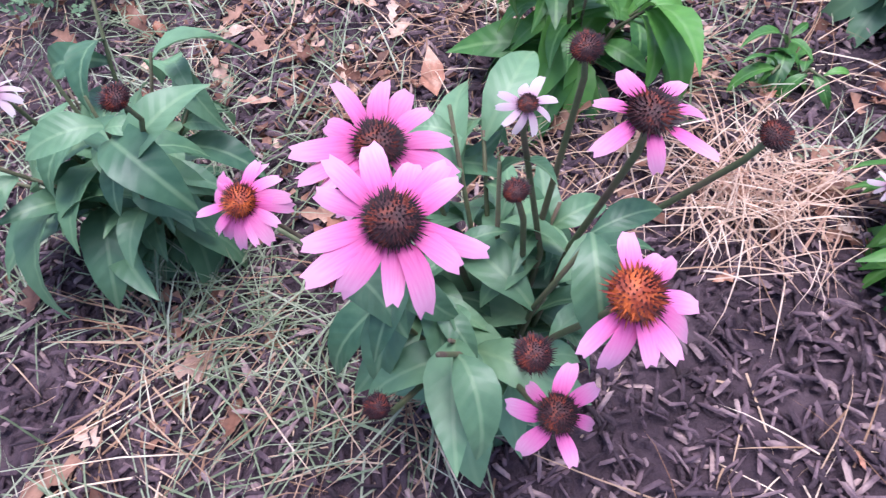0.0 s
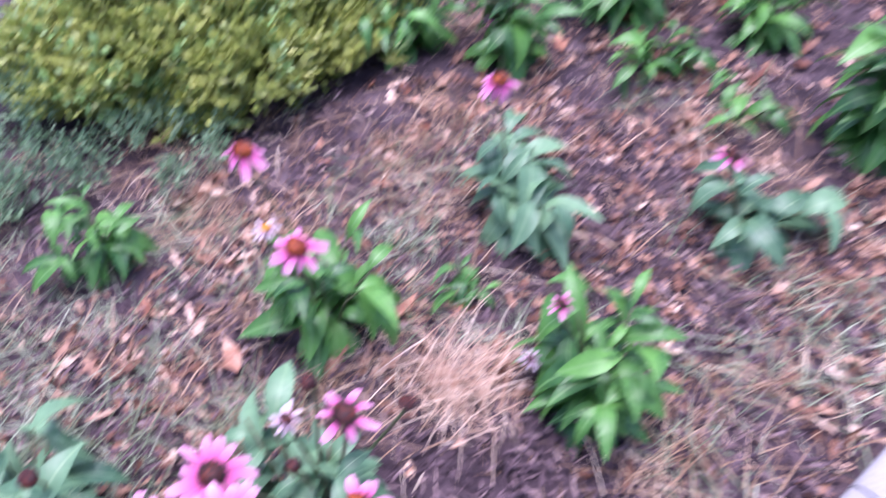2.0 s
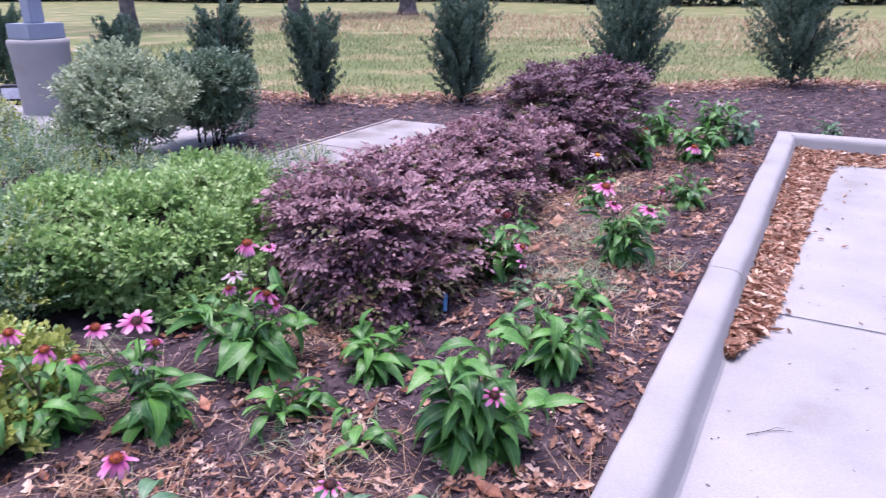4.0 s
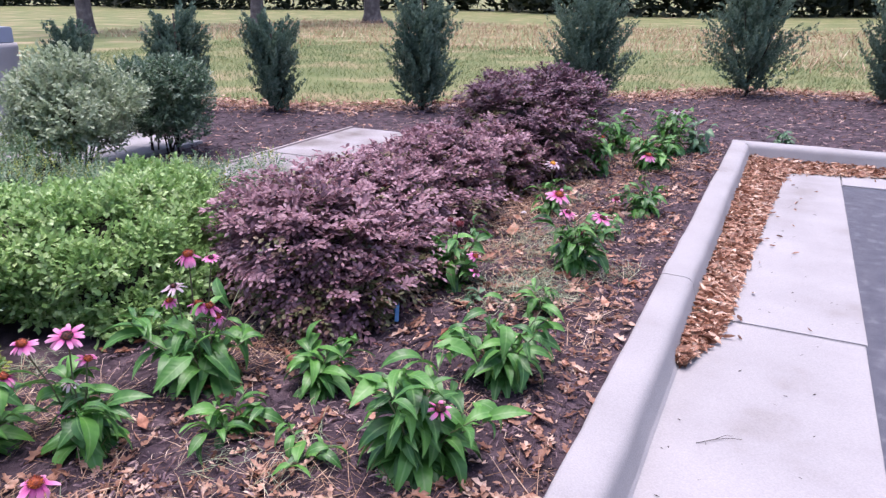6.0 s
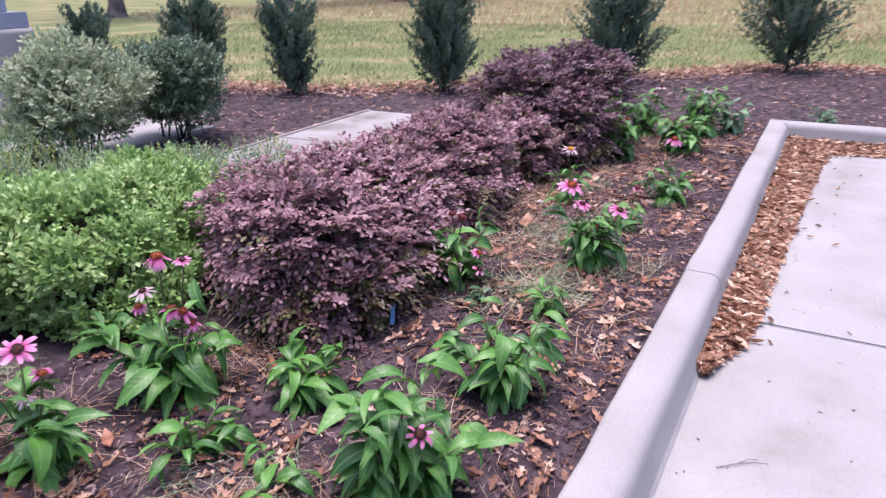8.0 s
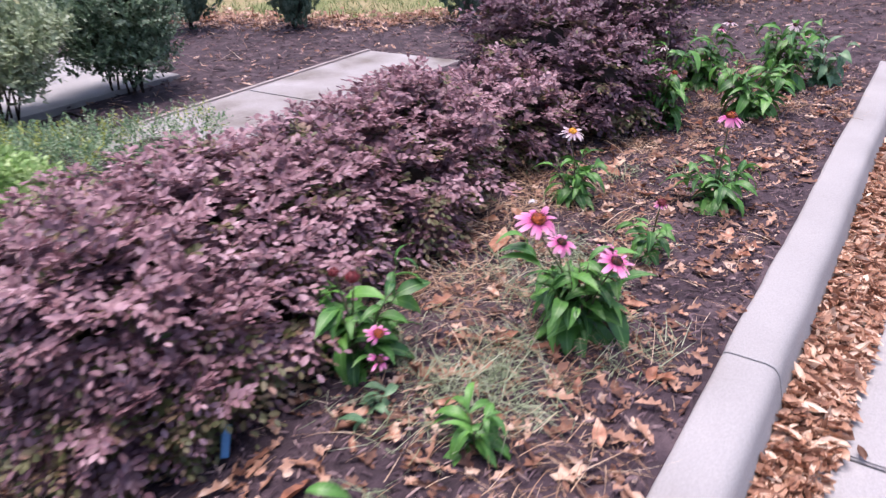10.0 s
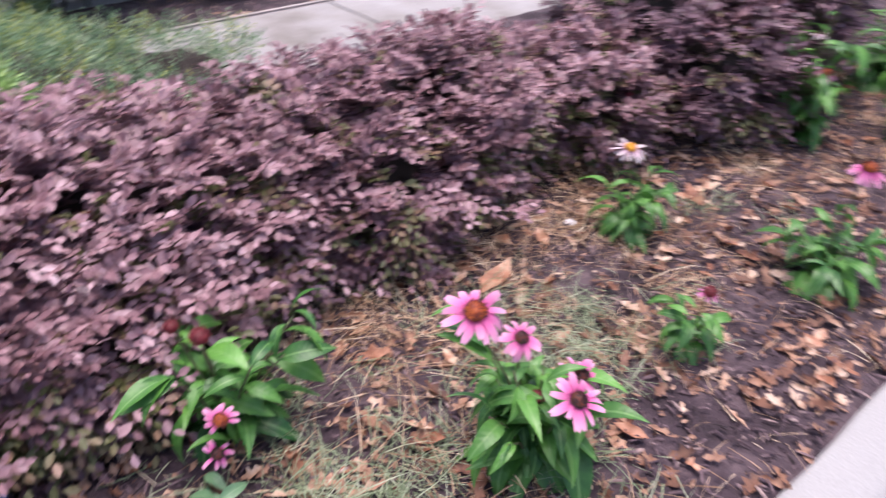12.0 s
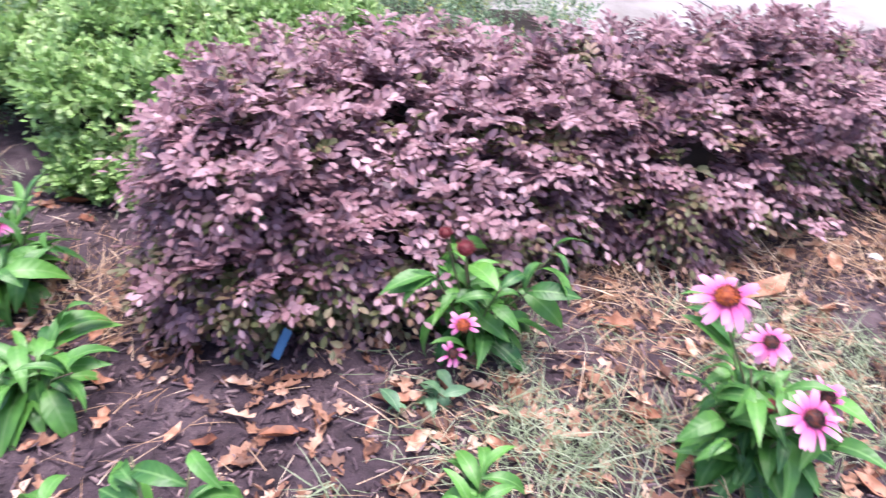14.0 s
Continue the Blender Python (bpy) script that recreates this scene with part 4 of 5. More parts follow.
# ---- small bits on the gutter and the asphalt ----
twig = tagged(new("twig"), "thin forked dry twig lying on the concrete gutter", "twig")
twig.location = (0.42, 2.74, -0.085)
part("stem", tube([(-0.06, -0.05, 0), (0.0, 0.0, 0.003), (0.05, 0.035, 0.001), (0.09, 0.045, 0.002)], 0.0016, 0.0007, 5, M_TWIG_AND_SHADE, "stem"), twig)
part("side_shoot", tube([(0.0, 0.0, 0.003), (0.03, 0.04, 0.004), (0.06, 0.055, 0.001)], 0.0012, 0.0006, 5, M_TWIG_AND_SHADE, "side_shoot"), twig)
k = 130
p = np.column_stack([RNG.uniform(0.25, 1.6, k), RNG.uniform(1.2, 7.0, k), np.full(k, -0.0875)])
p[p[:, 0] > 0.97, 2] = -0.099
me = scatter_mesh("gutter_debris", *CURLED, p, turned(RNG.normal(size=(k, 3)) * np.array([1, 1, 0.1]), np.tile([0, 0, 1.0], (k, 1))), np.column_stack([RNG.uniform(0.003, 0.012, k), RNG.uniform(0.005, 0.024, k), RNG.uniform(0.004, 0.01, k)]), M_TWIG_AND_SHADE)
tagged(new("gutter_debris", me), "dark specks and leaf crumbs on the gutter", "debris", kind="stuff")

# ---- purple hedge: three shrubs ----
def sprays(lumps, count, reach, leaf, shell, low=-0.6, top=9.0, leaves=8):
    """Flat, slightly hanging fans of three leafy twigs that grow out of the lumps: places, turns and sizes of the leaves."""
    p, n = on_lumps(lumps, count * 2, shell, low)
    keep = np.flatnonzero(p[:, 2] < top)[:count]
    p, n = p[keep], n[keep]
    k = len(p)
    up = np.array([0, 0, 1.0])
    s = unit(n * 0.9 + up * 0.28 + RNG.normal(size=p.shape) * 0.3)
    side = unit(np.cross(s, up) + RNG.normal(size=p.shape) * 0.22)
    long = RNG.uniform(0.55, 1.3, (k, 1)) * np.where(RNG.uniform(0, 1, (k, 1)) < 0.07, 1.5, 1.0) * reach
    face = unit(up + n * 0.45 + RNG.normal(size=p.shape) * 0.25)
    P, R, Z = [], [], []
    for lean, start, share in ((0.0, 0.0, 1.0), (0.8, 0.22, 0.66), (-0.8, 0.36, 0.58)):
        d = unit(s + side * lean)
        across = unit(np.cross(face, d))
        for j in range(leaves):
            f = (j + 0.5) / leaves
            way = d * (0.35 + 0.65 * f) + across * (1 if j % 2 else -1) * (0.95 - 0.6 * f) - up * (0.5 * f) + RNG.normal(size=p.shape) * 0.14
            P.append(p + s * long * start + d * long * share * f - up * long * share * 0.35 * f * f)
            R.append(turned(way, face + RNG.normal(size=p.shape) * 0.22))
            Z.append(RNG.uniform(0.7, 1.2, k) * leaf * (1.1 - 0.45 * abs(f - 0.4)))
    return np.concatenate(P), np.concatenate(R), np.concatenate(Z)


def hedge(name, lumps, count, main, second, label, leaf=0.035, reach=0.155, skirt=0.24):
    """A fringe flower shrub: a near-black core that puts shade into the gaps, stems, fans of leaves, greener ones low
    down.
    """
    lumps = [(x, y + 0.05, z * 0.9, a * 0.88, b * 0.88, c * 0.86) for x, y, z, a, b, c in lumps]
    knots = clumps(lumps, 46, 0.13)
    L = np.array(lumps)
    cx, cy = L[:, 0].mean(), L[:, 1].mean()
    root = tagged(new(name), label, "shrub")
    root.location = (cx, cy, 0)
    back = Matrix.Translation((-cx, -cy, 0))
    # a darker second tone, set deeper, puts recess shade into the leaf colour
    for mat, data in ((main, sprays(lumps, int(count * 0.75), reach, leaf, (0.72, 0.98), -0.45)),
                      (main, sprays(knots, int(count * 0.4), reach * 0.8, leaf, (0.5, 1.0), -0.1)),
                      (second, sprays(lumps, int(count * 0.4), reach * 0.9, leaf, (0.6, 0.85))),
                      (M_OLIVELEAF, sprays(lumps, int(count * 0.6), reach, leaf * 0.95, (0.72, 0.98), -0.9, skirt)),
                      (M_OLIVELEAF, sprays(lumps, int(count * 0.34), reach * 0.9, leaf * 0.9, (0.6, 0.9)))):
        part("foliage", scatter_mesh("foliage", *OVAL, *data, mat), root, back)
    p, n = on_lumps(lumps, 9, (0.98, 1.05), 0.0)
    p = np.repeat(p, 14, 0) + RNG.normal(size=(126, 3)) * 0.004
    data = (p, turned(RNG.normal(size=p.shape) + np.repeat(n, 14, 0), RNG.normal(size=p.shape)), RNG.uniform(0.014, 0.024, len(p)))
    part("blossom", scatter_mesh("blossom", *BLADE, data[0], data[1], np.column_stack([data[2] * 0.14, data[2], data[2]]), M_BLOSSOM), root, back, "small crimson fringe blossoms")
    # near-black lumps painted as the shaded holes between the fans
    part("twig_mass", lump_mesh("twig_mass", lumps, 0.6, M_TWIG_AND_SHADE), root, back)
    for k in range(16):
        x, y, z, a, b, c = lumps[k % len(lumps)]
        top = Vector((x + random.uniform(-.7, .7) * a, y + random.uniform(-.7, .7) * b, z + random.uniform(0, .7) * c))
        foot = Vector((x + random.uniform(-.3, .3) * a, y + random.uniform(-.3, .3) * b, 0.0))
        mid = foot.lerp(top, 0.5) + Vector((random.uniform(-.05, .05), random.uniform(-.05, .05), 0.03))
        part("stem", tube([foot, mid, top], 0.008, 0.003, 5, M_TWIG_AND_SHADE, "stem"), root, back)
    return root


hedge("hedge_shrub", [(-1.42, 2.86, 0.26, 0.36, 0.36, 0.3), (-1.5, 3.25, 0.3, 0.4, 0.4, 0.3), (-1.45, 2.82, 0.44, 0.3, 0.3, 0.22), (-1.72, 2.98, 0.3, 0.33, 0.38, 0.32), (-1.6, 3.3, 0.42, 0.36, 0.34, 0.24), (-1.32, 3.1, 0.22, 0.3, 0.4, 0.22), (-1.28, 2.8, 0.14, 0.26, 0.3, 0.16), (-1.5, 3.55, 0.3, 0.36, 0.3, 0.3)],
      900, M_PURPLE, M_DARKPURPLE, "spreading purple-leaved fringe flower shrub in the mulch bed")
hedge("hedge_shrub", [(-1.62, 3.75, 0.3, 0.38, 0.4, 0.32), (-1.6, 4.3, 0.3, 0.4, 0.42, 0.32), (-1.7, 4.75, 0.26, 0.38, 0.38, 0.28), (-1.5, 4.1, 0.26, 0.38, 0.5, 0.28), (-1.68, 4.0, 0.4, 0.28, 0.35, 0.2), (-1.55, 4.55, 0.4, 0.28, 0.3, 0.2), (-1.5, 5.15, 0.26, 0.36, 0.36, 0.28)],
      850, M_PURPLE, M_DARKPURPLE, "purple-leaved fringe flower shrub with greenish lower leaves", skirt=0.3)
hedge("hedge_shrub", [(-1.6, 5.75, 0.42, 0.48, 0.48, 0.44), (-1.45, 6.3, 0.44, 0.52, 0.58, 0.42), (-1.75, 6.9, 0.42, 0.6, 0.6, 0.42), (-1.25, 5.75, 0.34, 0.34, 0.36, 0.32), (-1.3, 6.4, 0.62, 0.34, 0.4, 0.24), (-1.7, 6.1, 0.62, 0.36, 0.4, 0.24)],
      1100, M_DARKPURPLE, M_PURPLE, "tall dark purple fringe flower shrub at the end of the bed")

# ---- green shrubs ----
bush("green_shrub", [(-2.22, 2.42, 0.16, 0.28, 0.34, 0.22), (-2.48, 2.52, 0.25, 0.37, 0.42, 0.28), (-2.72, 2.3, 0.26, 0.38, 0.42, 0.28), (-2.62, 2.9, 0.24, 0.4, 0.42, 0.28)], ((M_LIGHTGREEN, 0.65), (M_LIGHTGREEN, 0.35, 0.75, 1.0)), 6200, 7, 0.085, 0.036,
     "rounded light green shrub with small leaves", "shrub", CUPPED, 0.4, 8, 0.66, 0.0, (0.6, 1.1), 0.12, 110)
bush("yellow_green_shrub", [(-2.07, 1.0, 0.1, 0.34, 0.38, 0.16), (-2.32, 0.72, 0.12, 0.38, 0.38, 0.18), (-2.24, 1.3, 0.09, 0.34, 0.3, 0.15)], ((M_YELLOWGREEN, 0.6), (M_LIGHTGREEN, 0.1), (M_YELLOWGREEN, 0.3, 0.75, 1.0)), 4300, 7, 0.085, 0.036,
     "low yellow-green shrub with small rounded leaves", "shrub", CUPPED, 0.4, 8, 0.64, 0.0, (0.6, 1.12), 0.11, 90)
bush("ground_cover_shrub", [(-2.85, 3.5, 0.12, 0.6, 0.5, 0.22), (-3.3, 3.4, 0.12, 0.6, 0.6, 0.22), (-3.85, 3.2, 0.1, 0.55, 0.5, 0.2), (-3.3, 2.6, 0.14, 0.6, 0.5, 0.28), (-3.9, 2.5, 0.18, 0.6, 0.6, 0.38), (-3.1, 1.8, 0.18, 0.6, 0.6, 0.36), (-3.05, 4.1, 0.08, 0.45, 0.4, 0.2), (-4.35, 3.1, 0.18, 0.4, 0.45, 0.32), (-4.4, 3.5, 0.16, 0.38, 0.36, 0.28)], ((M_BLUEGREEN, 0.45), (M_GREYGREEN, 0.15), (M_YELLOWGREEN, 0.12), (M_BLUEGREEN, 0.28, 0.8, 1.0)), 9000, 9, 0.1, 0.02,
     "low feathery green ground cover beside the path", "ground cover", FLAKE, 0.6, 10, 0.6, 0.0, (0.6, 1.15), 0.14, 120)
bush("olive_shrub", [(-4.95, 2.85, 0.4, 0.42, 0.45, 0.36), (-5.25, 2.45, 0.4, 0.42, 0.42, 0.38), (-4.75, 2.35, 0.28, 0.38, 0.4, 0.32)], ((M_YELLOWGREEN, 0.4), (M_GREYGREEN, 0.4), (M_OLIVE, 0.2, 0.7, 1.0)), 2600, 8, 0.1, 0.03,
     "loose olive-green shrub beside the walkway", "shrub", LEAFLET, 0.5, 12, 0.35, 0.0, (0.5, 1.15), 0.15, 60)
bush("ground_cover_shrub", [(-2.1, 0.25, 0.02, 0.35, 0.35, 0.13), (-2.0, -0.15, 0.02, 0.3, 0.4, 0.12), (-1.75, 0.5, 0.0, 0.22, 0.2, 0.1), (-1.55, -0.3, 0.0, 0.3, 0.3, 0.1)], ((M_BLUEGREEN, 1.0),), 1700, 8, 0.07, 0.018,
     "low feathery green ground cover on the mulch", "ground cover", FLAKE, 0.6, 4, 0, 0.0, (0.5, 1.15), 0.07, 70)
bush("grey_shrub", [(-4.6, 4.02, 0.58, 0.4, 0.4, 0.24), (-4.42, 3.82, 0.52, 0.29, 0.29, 0.2), (-4.84, 4.22, 0.54, 0.3, 0.3, 0.22), (-4.55, 3.95, 0.71, 0.24, 0.24, 0.14), (-4.72, 4.0, 0.42, 0.32, 0.32, 0.18)], ((M_GREYGREEN, 0.7), (M_GREYGREEN, 0.3, 0.5, 1.0)), 2600, 8, 0.14, 0.04,
     "open grey-green shrub on bare stems", "shrub", LEAFLET, 0.5, 18, 0.3, 0.0, (0.5, 1.2), 0.17, 45)
bush("dark_shrub", [(-4.76, 5.12, 0.42, 0.27, 0.27, 0.3), (-4.72, 5.18, 0.6, 0.2, 0.2, 0.2), (-4.88, 5.03, 0.54, 0.23, 0.23, 0.22)], ((M_OLIVE, 0.6), (M_OLIVE, 0.4, 0.6, 1.0)), 2400, 8, 0.12, 0.038,
     "dark green upright shrub beside the walkway", "shrub", LEAFLET, 0.5, 10, 0.55, 0.0, (0.5, 1.2), 0.17, 45)


# ---- row of upright junipers ----
def juniper(x, y, height, width, seed, foot):
    rnd = np.random.default_rng(seed)
    root = tagged(new("juniper"), "upright blue-green juniper with feathery ascending branches", "conifer", "junipers along the lawn")
    root.location = (x, y, 0)
    plumes = int(95 * height)
    per = 26
    g = np.repeat(np.arange(plumes), per)
    f0 = rnd.uniform(0, 1, plumes) ** 0.9
    az = rnd.uniform(0, 2 * math.pi, plumes)
    reach = width * 0.5 * (foot + (1.1 - foot) * np.sin(np.pi * np.clip(f0 * 0.72 + 0.2, 0, 1)) ** 0.7) * rnd.uniform(0.45, 1.15, plumes)
    run = rnd.uniform(0.22, 0.42, plumes) * height * 0.62
    s = np.tile(np.linspace(0, 1, per), plumes)
    r = reach[g] * (0.25 + 0.75 * s ** 0.7)
    out = np.column_stack([np.cos(az[g]), np.sin(az[g]), np.zeros(len(g))])
    p = out * r[:, None] + np.column_stack([np.zeros(len(g)), np.zeros(len(g)), 0.05 + f0[g] * height * 0.72 + run[g] * s])
    p += rnd.normal(size=p.shape) * (0.03 * (1.1 - s))[:, None]
    way0 = unit(out * 0.35 + np.array([0, 0, 1.0]))
    P, R, Z = [], [], []
    for k in range(5):
        q = rnd.normal(size=p.shape)
        P.append(p + q * 0.012)
        R.append(turned(way0 + unit(np.cross(way0, q)) * 0.6, unit(out + rnd.normal(size=p.shape) * 0.5)))
        Z.append(rnd.uniform(0.03, 0.06, len(g)) * (1.15 - 0.5 * s))
    part("foliage", scatter_mesh("foliage", *FLAKE, np.concatenate(P), np.concatenate(R), np.concatenate(Z), M_CYPRESS), root)
    part("trunk", tube([(0, 0, -0.03), (0.01, 0, height * 0.4), (0, 0.01, height * 0.9)], 0.025, 0.008, 7, M_TWIG_AND_SHADE, "trunk"), root)
    for k in range(9):
        t = k * 2.4
        q = Vector((math.cos(t), math.sin(t), 0)) * width * 0.26
        part("branch", tube([(0, 0, 0.06 + 0.02 * k), q * 0.6 + Vector((0, 0, 0.2 + height * 0.05 * k)), q + Vector((0, 0, 0.45 + height * 0.06 * k))], 0.01, 0.004, 5, M_TWIG_AND_SHADE, "branch"), root)


for k, (x, y, h, w) in enumerate(((-10.6, 6.7, 1.3, 0.7), (-7.75, 6.5, 1.15, 0.6), (-6.6, 7.1, 1.35, 0.75), (-5.5, 7.6, 1.28, 0.68), (-3.88, 8.6, 1.55, 0.85), (-2.14, 10.33, 1.75, 1.2), (-0.16, 12.1, 1.9, 1.35), (1.75, 12.1, 1.8, 1.1), (3.6, 12.3, 1.8, 1.1))):
    juniper(x, y, h, w, 20 + k, 0.72 if x < -3 else 0.3)

# ---- lawn grass beyond the bed ----
def lawn_stuff(name, n, x0, x1, y0, y1, ln, wd, mat, label, f, level, lift=0.9):
    pts = field(n, x0, x1, y0, y1, f, level, 0.5, 12.0)
    a = RNG.uniform(0, 2 * math.pi, n)
    d = np.column_stack([np.cos(a), np.sin(a), RNG.uniform(0.4, 2.0, n) * lift])
    me = scatter_mesh(name, *BLADE, np.column_stack([pts, np.full(n, -0.02)]), turned(d, np.array([0, 0, 1.0]) + RNG.normal(size=(n, 3)) * 0.3),
                      np.column_stack([RNG.uniform(*wd, n), RNG.uniform(*ln, n), np.full(n, 0.1)]), mat)
    tagged(new(name, me), label, "grass", kind="stuff")


edge = lambda x, y: -1.0 if y < 7.9 + max(0, (x + 5) * 0.95) or y < 8.3 else 0.0
lawn_stuff("lawn_grass", 42000, -16, 6, 7.8, 20, (0.05, 0.13), (0.005, 0.012), M_LAWNGRASS, "mown lawn grass with yellowing patches", edge, 0.3)
lawn_stuff("lawn_straw", 16000, -24, 12, 9, 34, (0.12, 0.4), (0.008, 0.02), M_STRAW, "tall dry straw-coloured grass across the field", lambda x, y: edge(x, y) - 0.45 + 0.65 * ease(14, 22, y), 0.45)

# ---- trees and the edge of the woods ----
def tree(x, y, r, h, seed):
    rnd = random.Random(seed)
    root = tagged(new("tree"), "tall broadleaf tree with a thick grey-brown trunk", "tree")
    root.location = (x, y, 0)
    bend = rnd.uniform(-0.3, 0.3)
    bole = tube([(0, 0, -0.1), (0, 0, 0.12), (0.02, 0, 0.5), (bend * .3, 0.05, 2.0), (bend, 0.1, h * 0.5), (bend * 1.4, 0.1, h * 0.8)], r, r * 0.45, 14, M_BARK, "trunk")
    for v in bole.vertices:
        if v.co.z < 0.3:
            g = 1 + 0.45 * (0.3 - v.co.z) + 0.15 * math.sin(5 * math.atan2(v.co.y, v.co.x))
            v.co.x, v.co.y = v.co.x * g, v.co.y * g
    part("trunk", bole, root)
    lumps = []
    for k in range(9):
        t = k * 2.4 + rnd.random()
        s = Vector((bend * 0.8, 0.1, h * rnd.uniform(0.35, 0.7)))
        e = s + Vector((math.cos(t), math.sin(t), 0.5)) * h * rnd.uniform(0.2, 0.38)
        part("limb", tube([s, s.lerp(e, 0.5) + Vector((0, 0, 0.2)), e], r * 0.3, r * 0.08, 7, M_BARK, "limb"), root)
        lumps.append((e.x, e.y, e.z, h * 0.17, h * 0.17, h * 0.12))
    P, R, Z = sprigs(lumps, 700, 8, 0.5, 0.22, 0.3, (0.3, 1.05))
    part("crown", scatter_mesh("crown", *FLAKE, P, R, Z, M_WOODS), root)


tree(-23.4, 19.0, 0.36, 9, 1)
tree(-22.6, 27.6, 0.4, 10, 2)
tree(-20.0, 33.6, 0.55, 11, 3)
lumps = [(x, 62 + 12 * noise.noise((x * 0.05, 0, 0)) - 0.0024 * (x + 10) ** 2, z, 4.5, 3.5, 3.2) for x in range(-95, 80, 4) for z in (0.4, 4.0, 8.0)]
P, R, Z = sprigs(lumps, 22000, 5, 1.0, 0.85, 0.2, (0.5, 1.1))
wood = new("woods", scatter_mesh("woods", *FLAKE, P, R, Z, M_WOODS))
tagged(wood, "dark green woods beyond the field", "woods", kind="stuff")

# ---- coneflowers, from the near end of the bed ----
coneflower(on_bed(-0.5, 0.27), [(-0.388, 0.182, 0.517, 0.106, "dark", .35, 0), (-0.47, 0.19, 0.485, 0.11, "dark", .2, .1), (-0.435, 0.355, 0.484, 0.09, "few", .1, 0), (-0.34, 0.305, 0.447, 0.095, "half", .3, .1),
                                 (-0.318, 0.255, 0.35, 0.075, "few", .3, 0), (-0.545, 0.081, 0.381, 0.085, "full", .35, -.2), (-0.514, 0.347, 0.473, 0.035, "bud"), (-0.409, 0.431, 0.461, 0.033, "bud"),
                                 (-0.335, 0.242, 0.42, 0.035, "bud"), (-0.446, 0.135, 0.4, 0.035, "bud"), (-0.37, 0.14, 0.33, 0.03, "bud"), (-0.46, 0.277, 0.41, 0.03, "bud"), (-0.5, 0.3, 0.45, 0.055, "faded")],
           62, 0.125, 0.31, 11, "dull", "coneflower with large pink petals and dark cones, dull green leaves", 1.1)
coneflower(on_bed(-0.84, -0.1), [(-0.696, -0.008, 0.383, 0.042, "bud"), (-0.83, -0.159, 0.32, 0.06, "faded")], 48, 0.145, 0.28, 12, "dull", "dull green coneflower with a dark spent cone")
coneflower(on_bed(-0.93, 0.55), [(-1.059, 0.526, 0.45, 0.095, "droop", .2, 0), (-0.804, 0.484, 0.411, 0.095, "full", .3, 0), (-0.918, 0.479, 0.379, 0.05, "pale")], 30, 0.14, 0.2, 13)
coneflower(on_bed(-0.42, 0.85), [(-0.485, 0.806, 0.291, 0.05, "few"), (-0.521, 0.772, 0.12, 0.045, "faded")], 46, 0.13, 0.2, 14)
coneflower(on_bed(-0.92, 1.12), [(-1.02, 1.141, 0.348, 0.095, "droop", .2, 0)], 34, 0.15, 0.14, 15, "dull")
coneflower(on_bed(-1.48, 0.24), (), 26, 0.13, 0.15, 16)
coneflower(on_bed(-1.82, -0.16), (), 26, 0.15, 0.17, 17)
coneflower(on_bed(-0.81, 0.84), (), 8, 0.08, 0.06, 18)
coneflower(on_bed(-0.5, 1.45), [(-0.56, 1.42, 0.243, 0.09, "few")], 14, 0.14, 0.12, 19, "dull")
coneflower(on_bed(-1.78, 1.4), [(-1.803, 1.353, 0.42, 0.09, "droop"), (-1.83, 1.294, 0.32, 0.08, "droop"), (-1.764, 1.43, 0.33, 0.09, "droop"), (-1.718, 1.505, 0.27, 0.085, "droop")], 36, 0.15, 0.18, 20)
coneflower(on_bed(-1.5, 1.6), [(-1.565, 1.497, 0.43, 0.08, "half", .3, -.3), (-1.497, 1.604, 0.424, 0.11, "dark", .45, -.3), (-1.469, 1.642, 0.33, 0.07, "half", .4, 0), (-1.508, 1.589, 0.26, 0.07, "faded"), (-1.525, 1.564, 0.15, 0.05, "few")], 40, 0.15, 0.2, 21)
coneflower(on_bed(-1.45, 2.1), [(-1.451, 2.099, 0.55, 0.1, "droop", .1, -.1), (-1.396, 2.157, 0.525, 0.065, "dark", .3, -.2), (-1.493, 2.05, 0.43, 0.085, "faded"), (-1.507, 2.033, 0.375, 0.07, "droop"), (-1.44, 2.111, 0.345, 0.09, "droop"), (-1.414, 2.138, 0.33, 0.09, "droop"), (-1.397, 2.156, 0.28, 0.08, "droop")], 46, 0.18, 0.26, 22)
coneflower(on_bed(-1.01, 2.26), (), 22, 0.14, 0.14, 23)
coneflower(on_bed(-1.12, 1.87), (), 16, 0.12, 0.1, 24)
coneflower(on_bed(-0.78, 1.86), (), 8, 0.1, 0.06, 25)
coneflower(on_bed(-0.45, 2.02), [(-0.348, 1.992, 0.26, 0.085, "few", .3, -.2)], 80, 0.175, 0.28, 26, "green", "dense bright green coneflower with one small pink flower")
coneflower(on_bed(-0.39, 2.63), (), 46, 0.15, 0.22, 27)
coneflower(on_bed(-0.44, 3.22), (), 14, 0.11, 0.1, 28)
coneflower(on_bed(-0.77, 3.2), (), 4, 0.08, 0.04, 29, "dull", "small seedling with two blue-green leaves")
coneflower(on_bed(-0.94, 3.34), [(-0.79, 3.275, 0.26, 0.075, "half", .5, -.1), (-0.775, 3.25, 0.19, 0.065, "few", .5, -.1), (-0.89, 3.301, 0.402, 0.044, "redbud"), (-0.92, 3.26, 0.43, 0.034, "redbud")], 40, 0.135, 0.22, 30, "green", "bright green coneflower with small pink flowers and red cones")
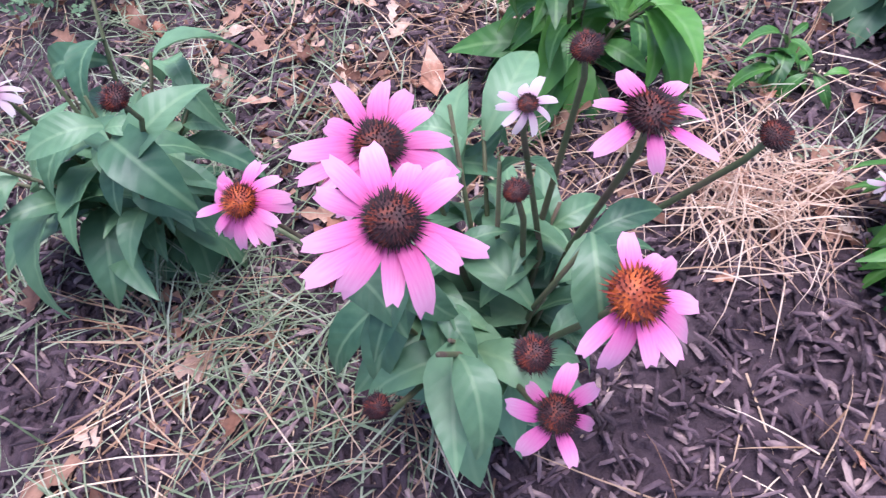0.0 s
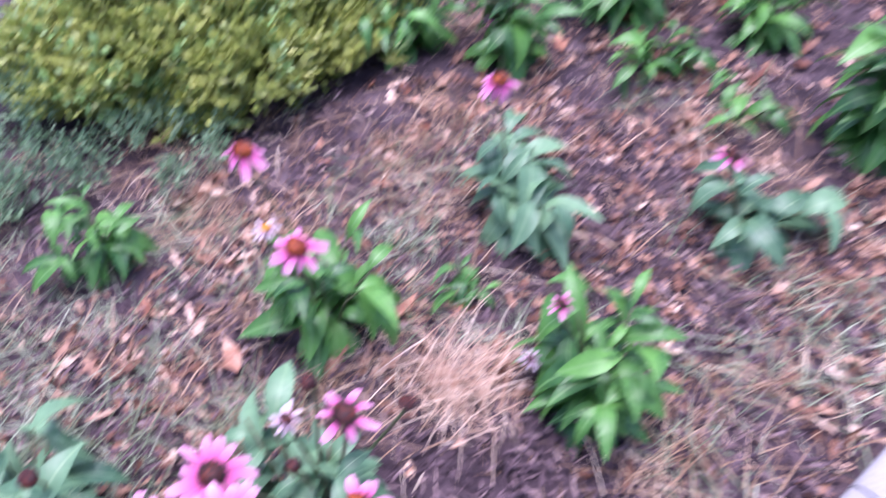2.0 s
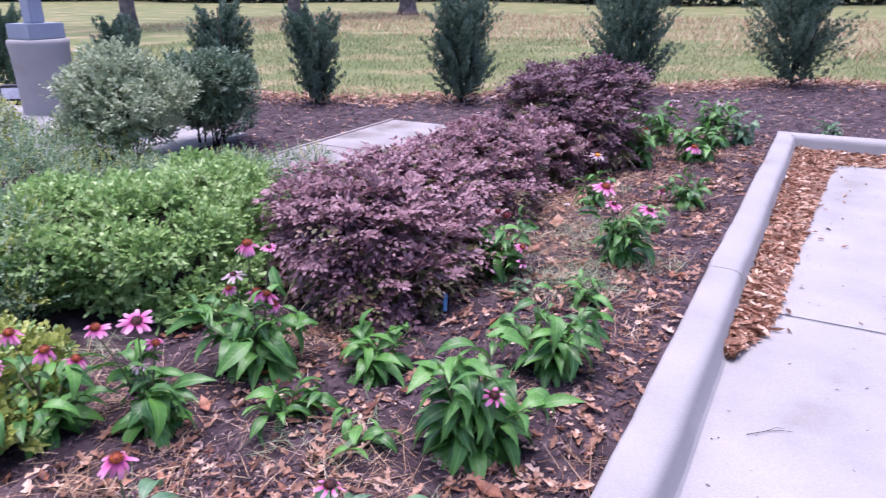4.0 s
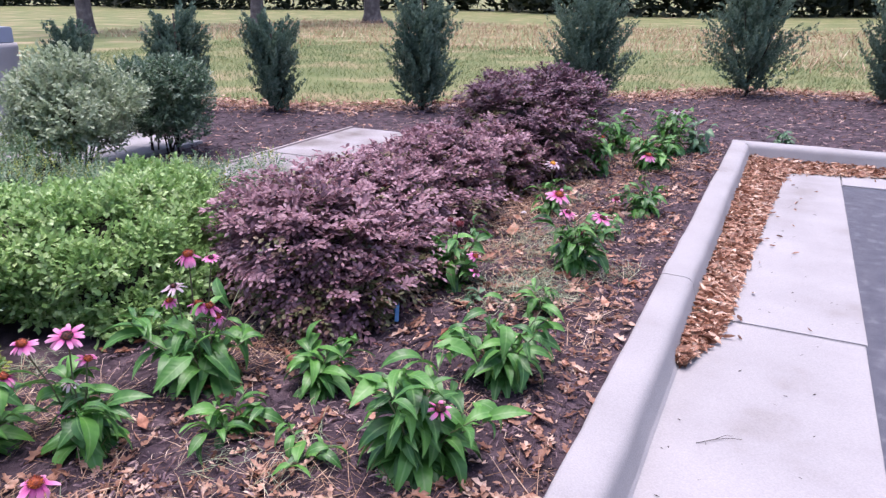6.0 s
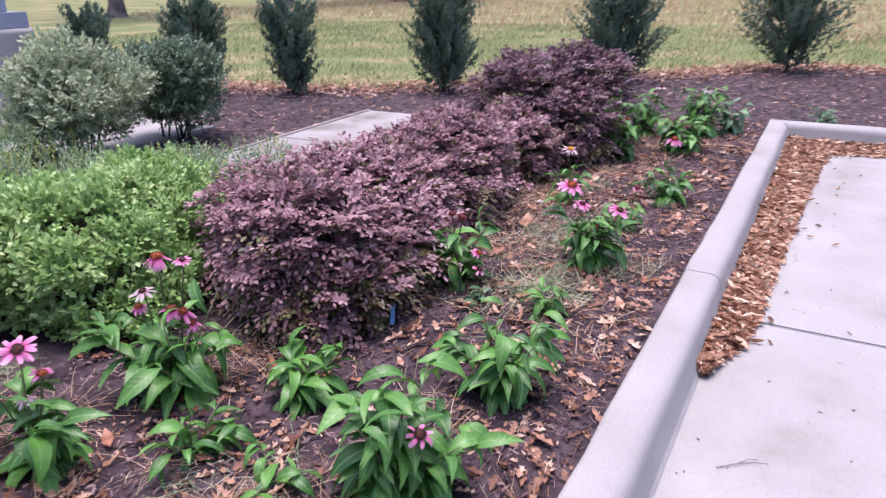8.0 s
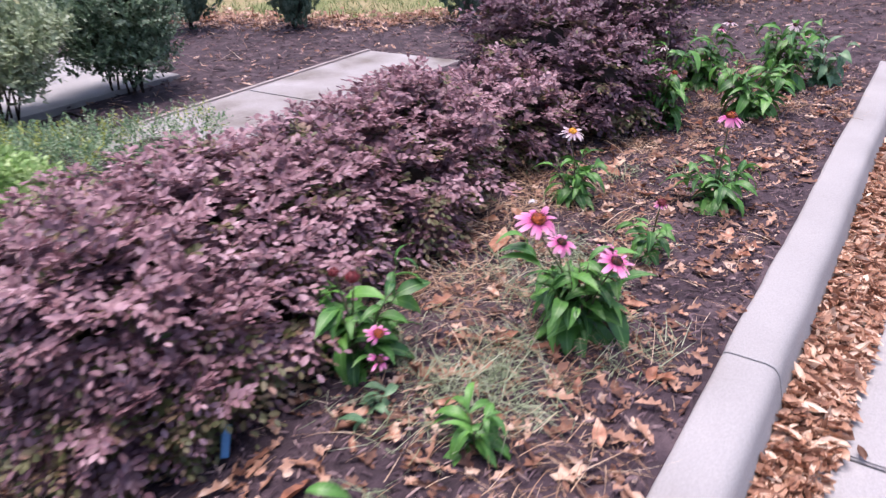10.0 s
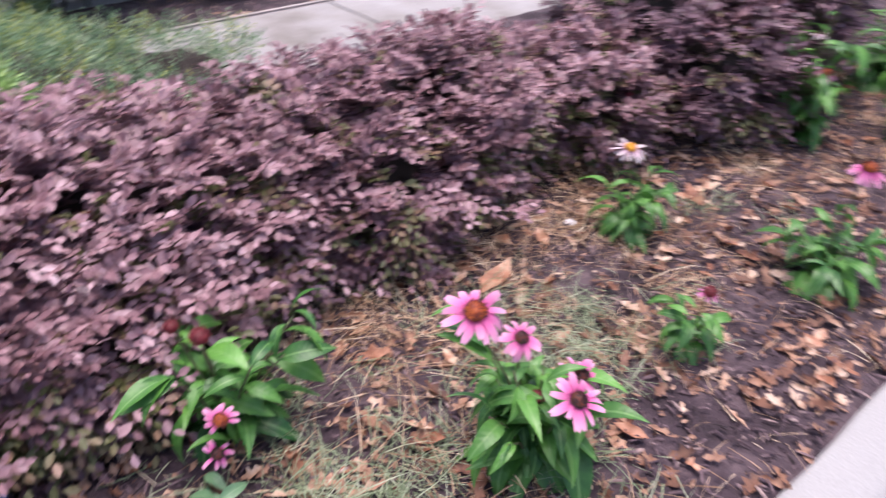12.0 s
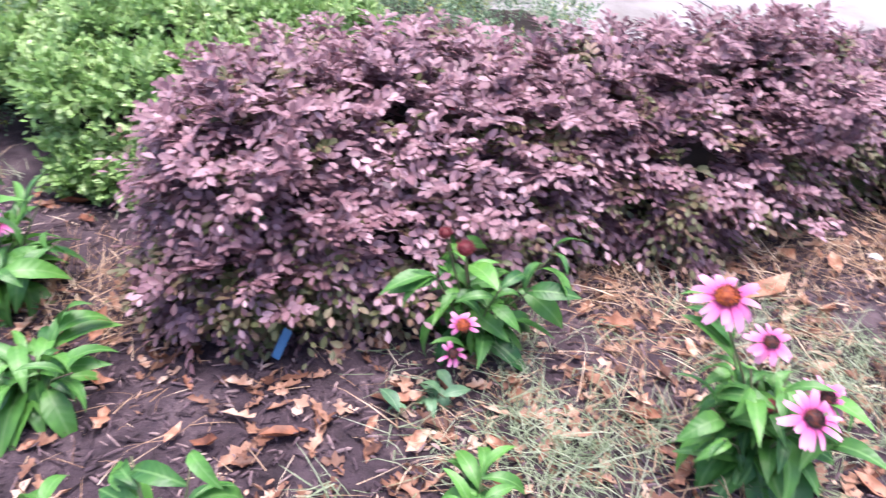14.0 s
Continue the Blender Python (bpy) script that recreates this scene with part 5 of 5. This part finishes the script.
coneflower(on_bed(-0.43, 3.84), [(-0.517, 3.713, 0.498, 0.125, "full", .3, -.2), (-0.5, 3.84, 0.37, 0.095, "dark", .35, -.1), (-0.35, 3.86, 0.365, 0.095, "dark", .35, -.1), (-0.3, 3.79, 0.38, 0.108, "dark", .4, -.1), (-0.42, 3.82, 0.27, 0.034, "redbud")], 60, 0.14, 0.24, 31)
coneflower(on_bed(-0.42, 4.45), [(-0.355, 4.347, 0.334, 0.065, "short")], 14, 0.1, 0.12, 32)
coneflower(on_bed(-0.9, 4.78), [(-0.85, 4.66, 0.43, 0.105, "pale", .2, -.1)], 24, 0.13, 0.15, 33)
coneflower(on_bed(-0.32, 5.02), [(-0.315, 5.032, 0.467, 0.115, "droop", .1, 0)], 38, 0.13, 0.16, 34)
coneflower(on_bed(-0.92, 6.0), [(-0.84, 5.95, 0.38, 0.085, "droop"), (-0.93, 5.98, 0.51, 0.07, "faded"), (-0.99, 5.95, 0.38, 0.035, "bud")], 62, 0.17, 0.38, 35)
coneflower(on_bed(-0.52, 6.4), (), 56, 0.18, 0.24, 36)
coneflower(on_bed(-0.5, 7.1), [(-0.444, 7.015, 0.475, 0.1, "faded")], 70, 0.19, 0.34, 37)
coneflower(on_bed(-0.95, 6.9), [(-0.82, 6.95, 0.48, 0.1, "faded"), (-0.9, 7.05, 0.42, 0.09, "few")], 56, 0.18, 0.3, 38)
coneflower(on_bed(-0.28, 7.3), (), 32, 0.15, 0.22, 39, "dull")
coneflower((0.45, 8.35, 0.0), (), 16, 0.12, 0.1, 40, "dull", "pale green weed growing behind the kerb")

# ---- litter ----
bm = bmesh.new()
box(bm, -0.012, 0.012, -0.045, 0.045, 0, 0.004, 0.002)
me = bpy.data.meshes.new("plant_tag")
bm.to_mesh(me)
bm.free()
me.materials.append(M_BLUE)
ob = tagged(new("plant_tag", me), "blue plastic plant tag stuck in the mulch", "plant tag")
ob.matrix_basis = Matrix.Translation(on_bed(-1.0, 2.86, 0.05)) @ pose(0, 0, 0, 65, 20, 60)
paper = mesh_of("paper_scrap", [(-.03, -.02, 0), (.02, -.025, .008), (.035, .01, .004), (0, .03, .014), (-.035, .015, .004), (0, 0, .02)], [(0, 1, 5), (1, 2, 5), (2, 3, 5), (3, 4, 5), (4, 0, 5)], M_PAPER)
ob = tagged(new("paper_scrap", paper), "crumpled white scrap of paper on dry grass", "litter")
ob.matrix_basis = Matrix.Translation(on_bed(-1.03, 4.66, 0.012)) @ pose(0, 0, 0, 10, 0, 40) @ Matrix.Diagonal((0.6, 0.6, 0.6, 1))
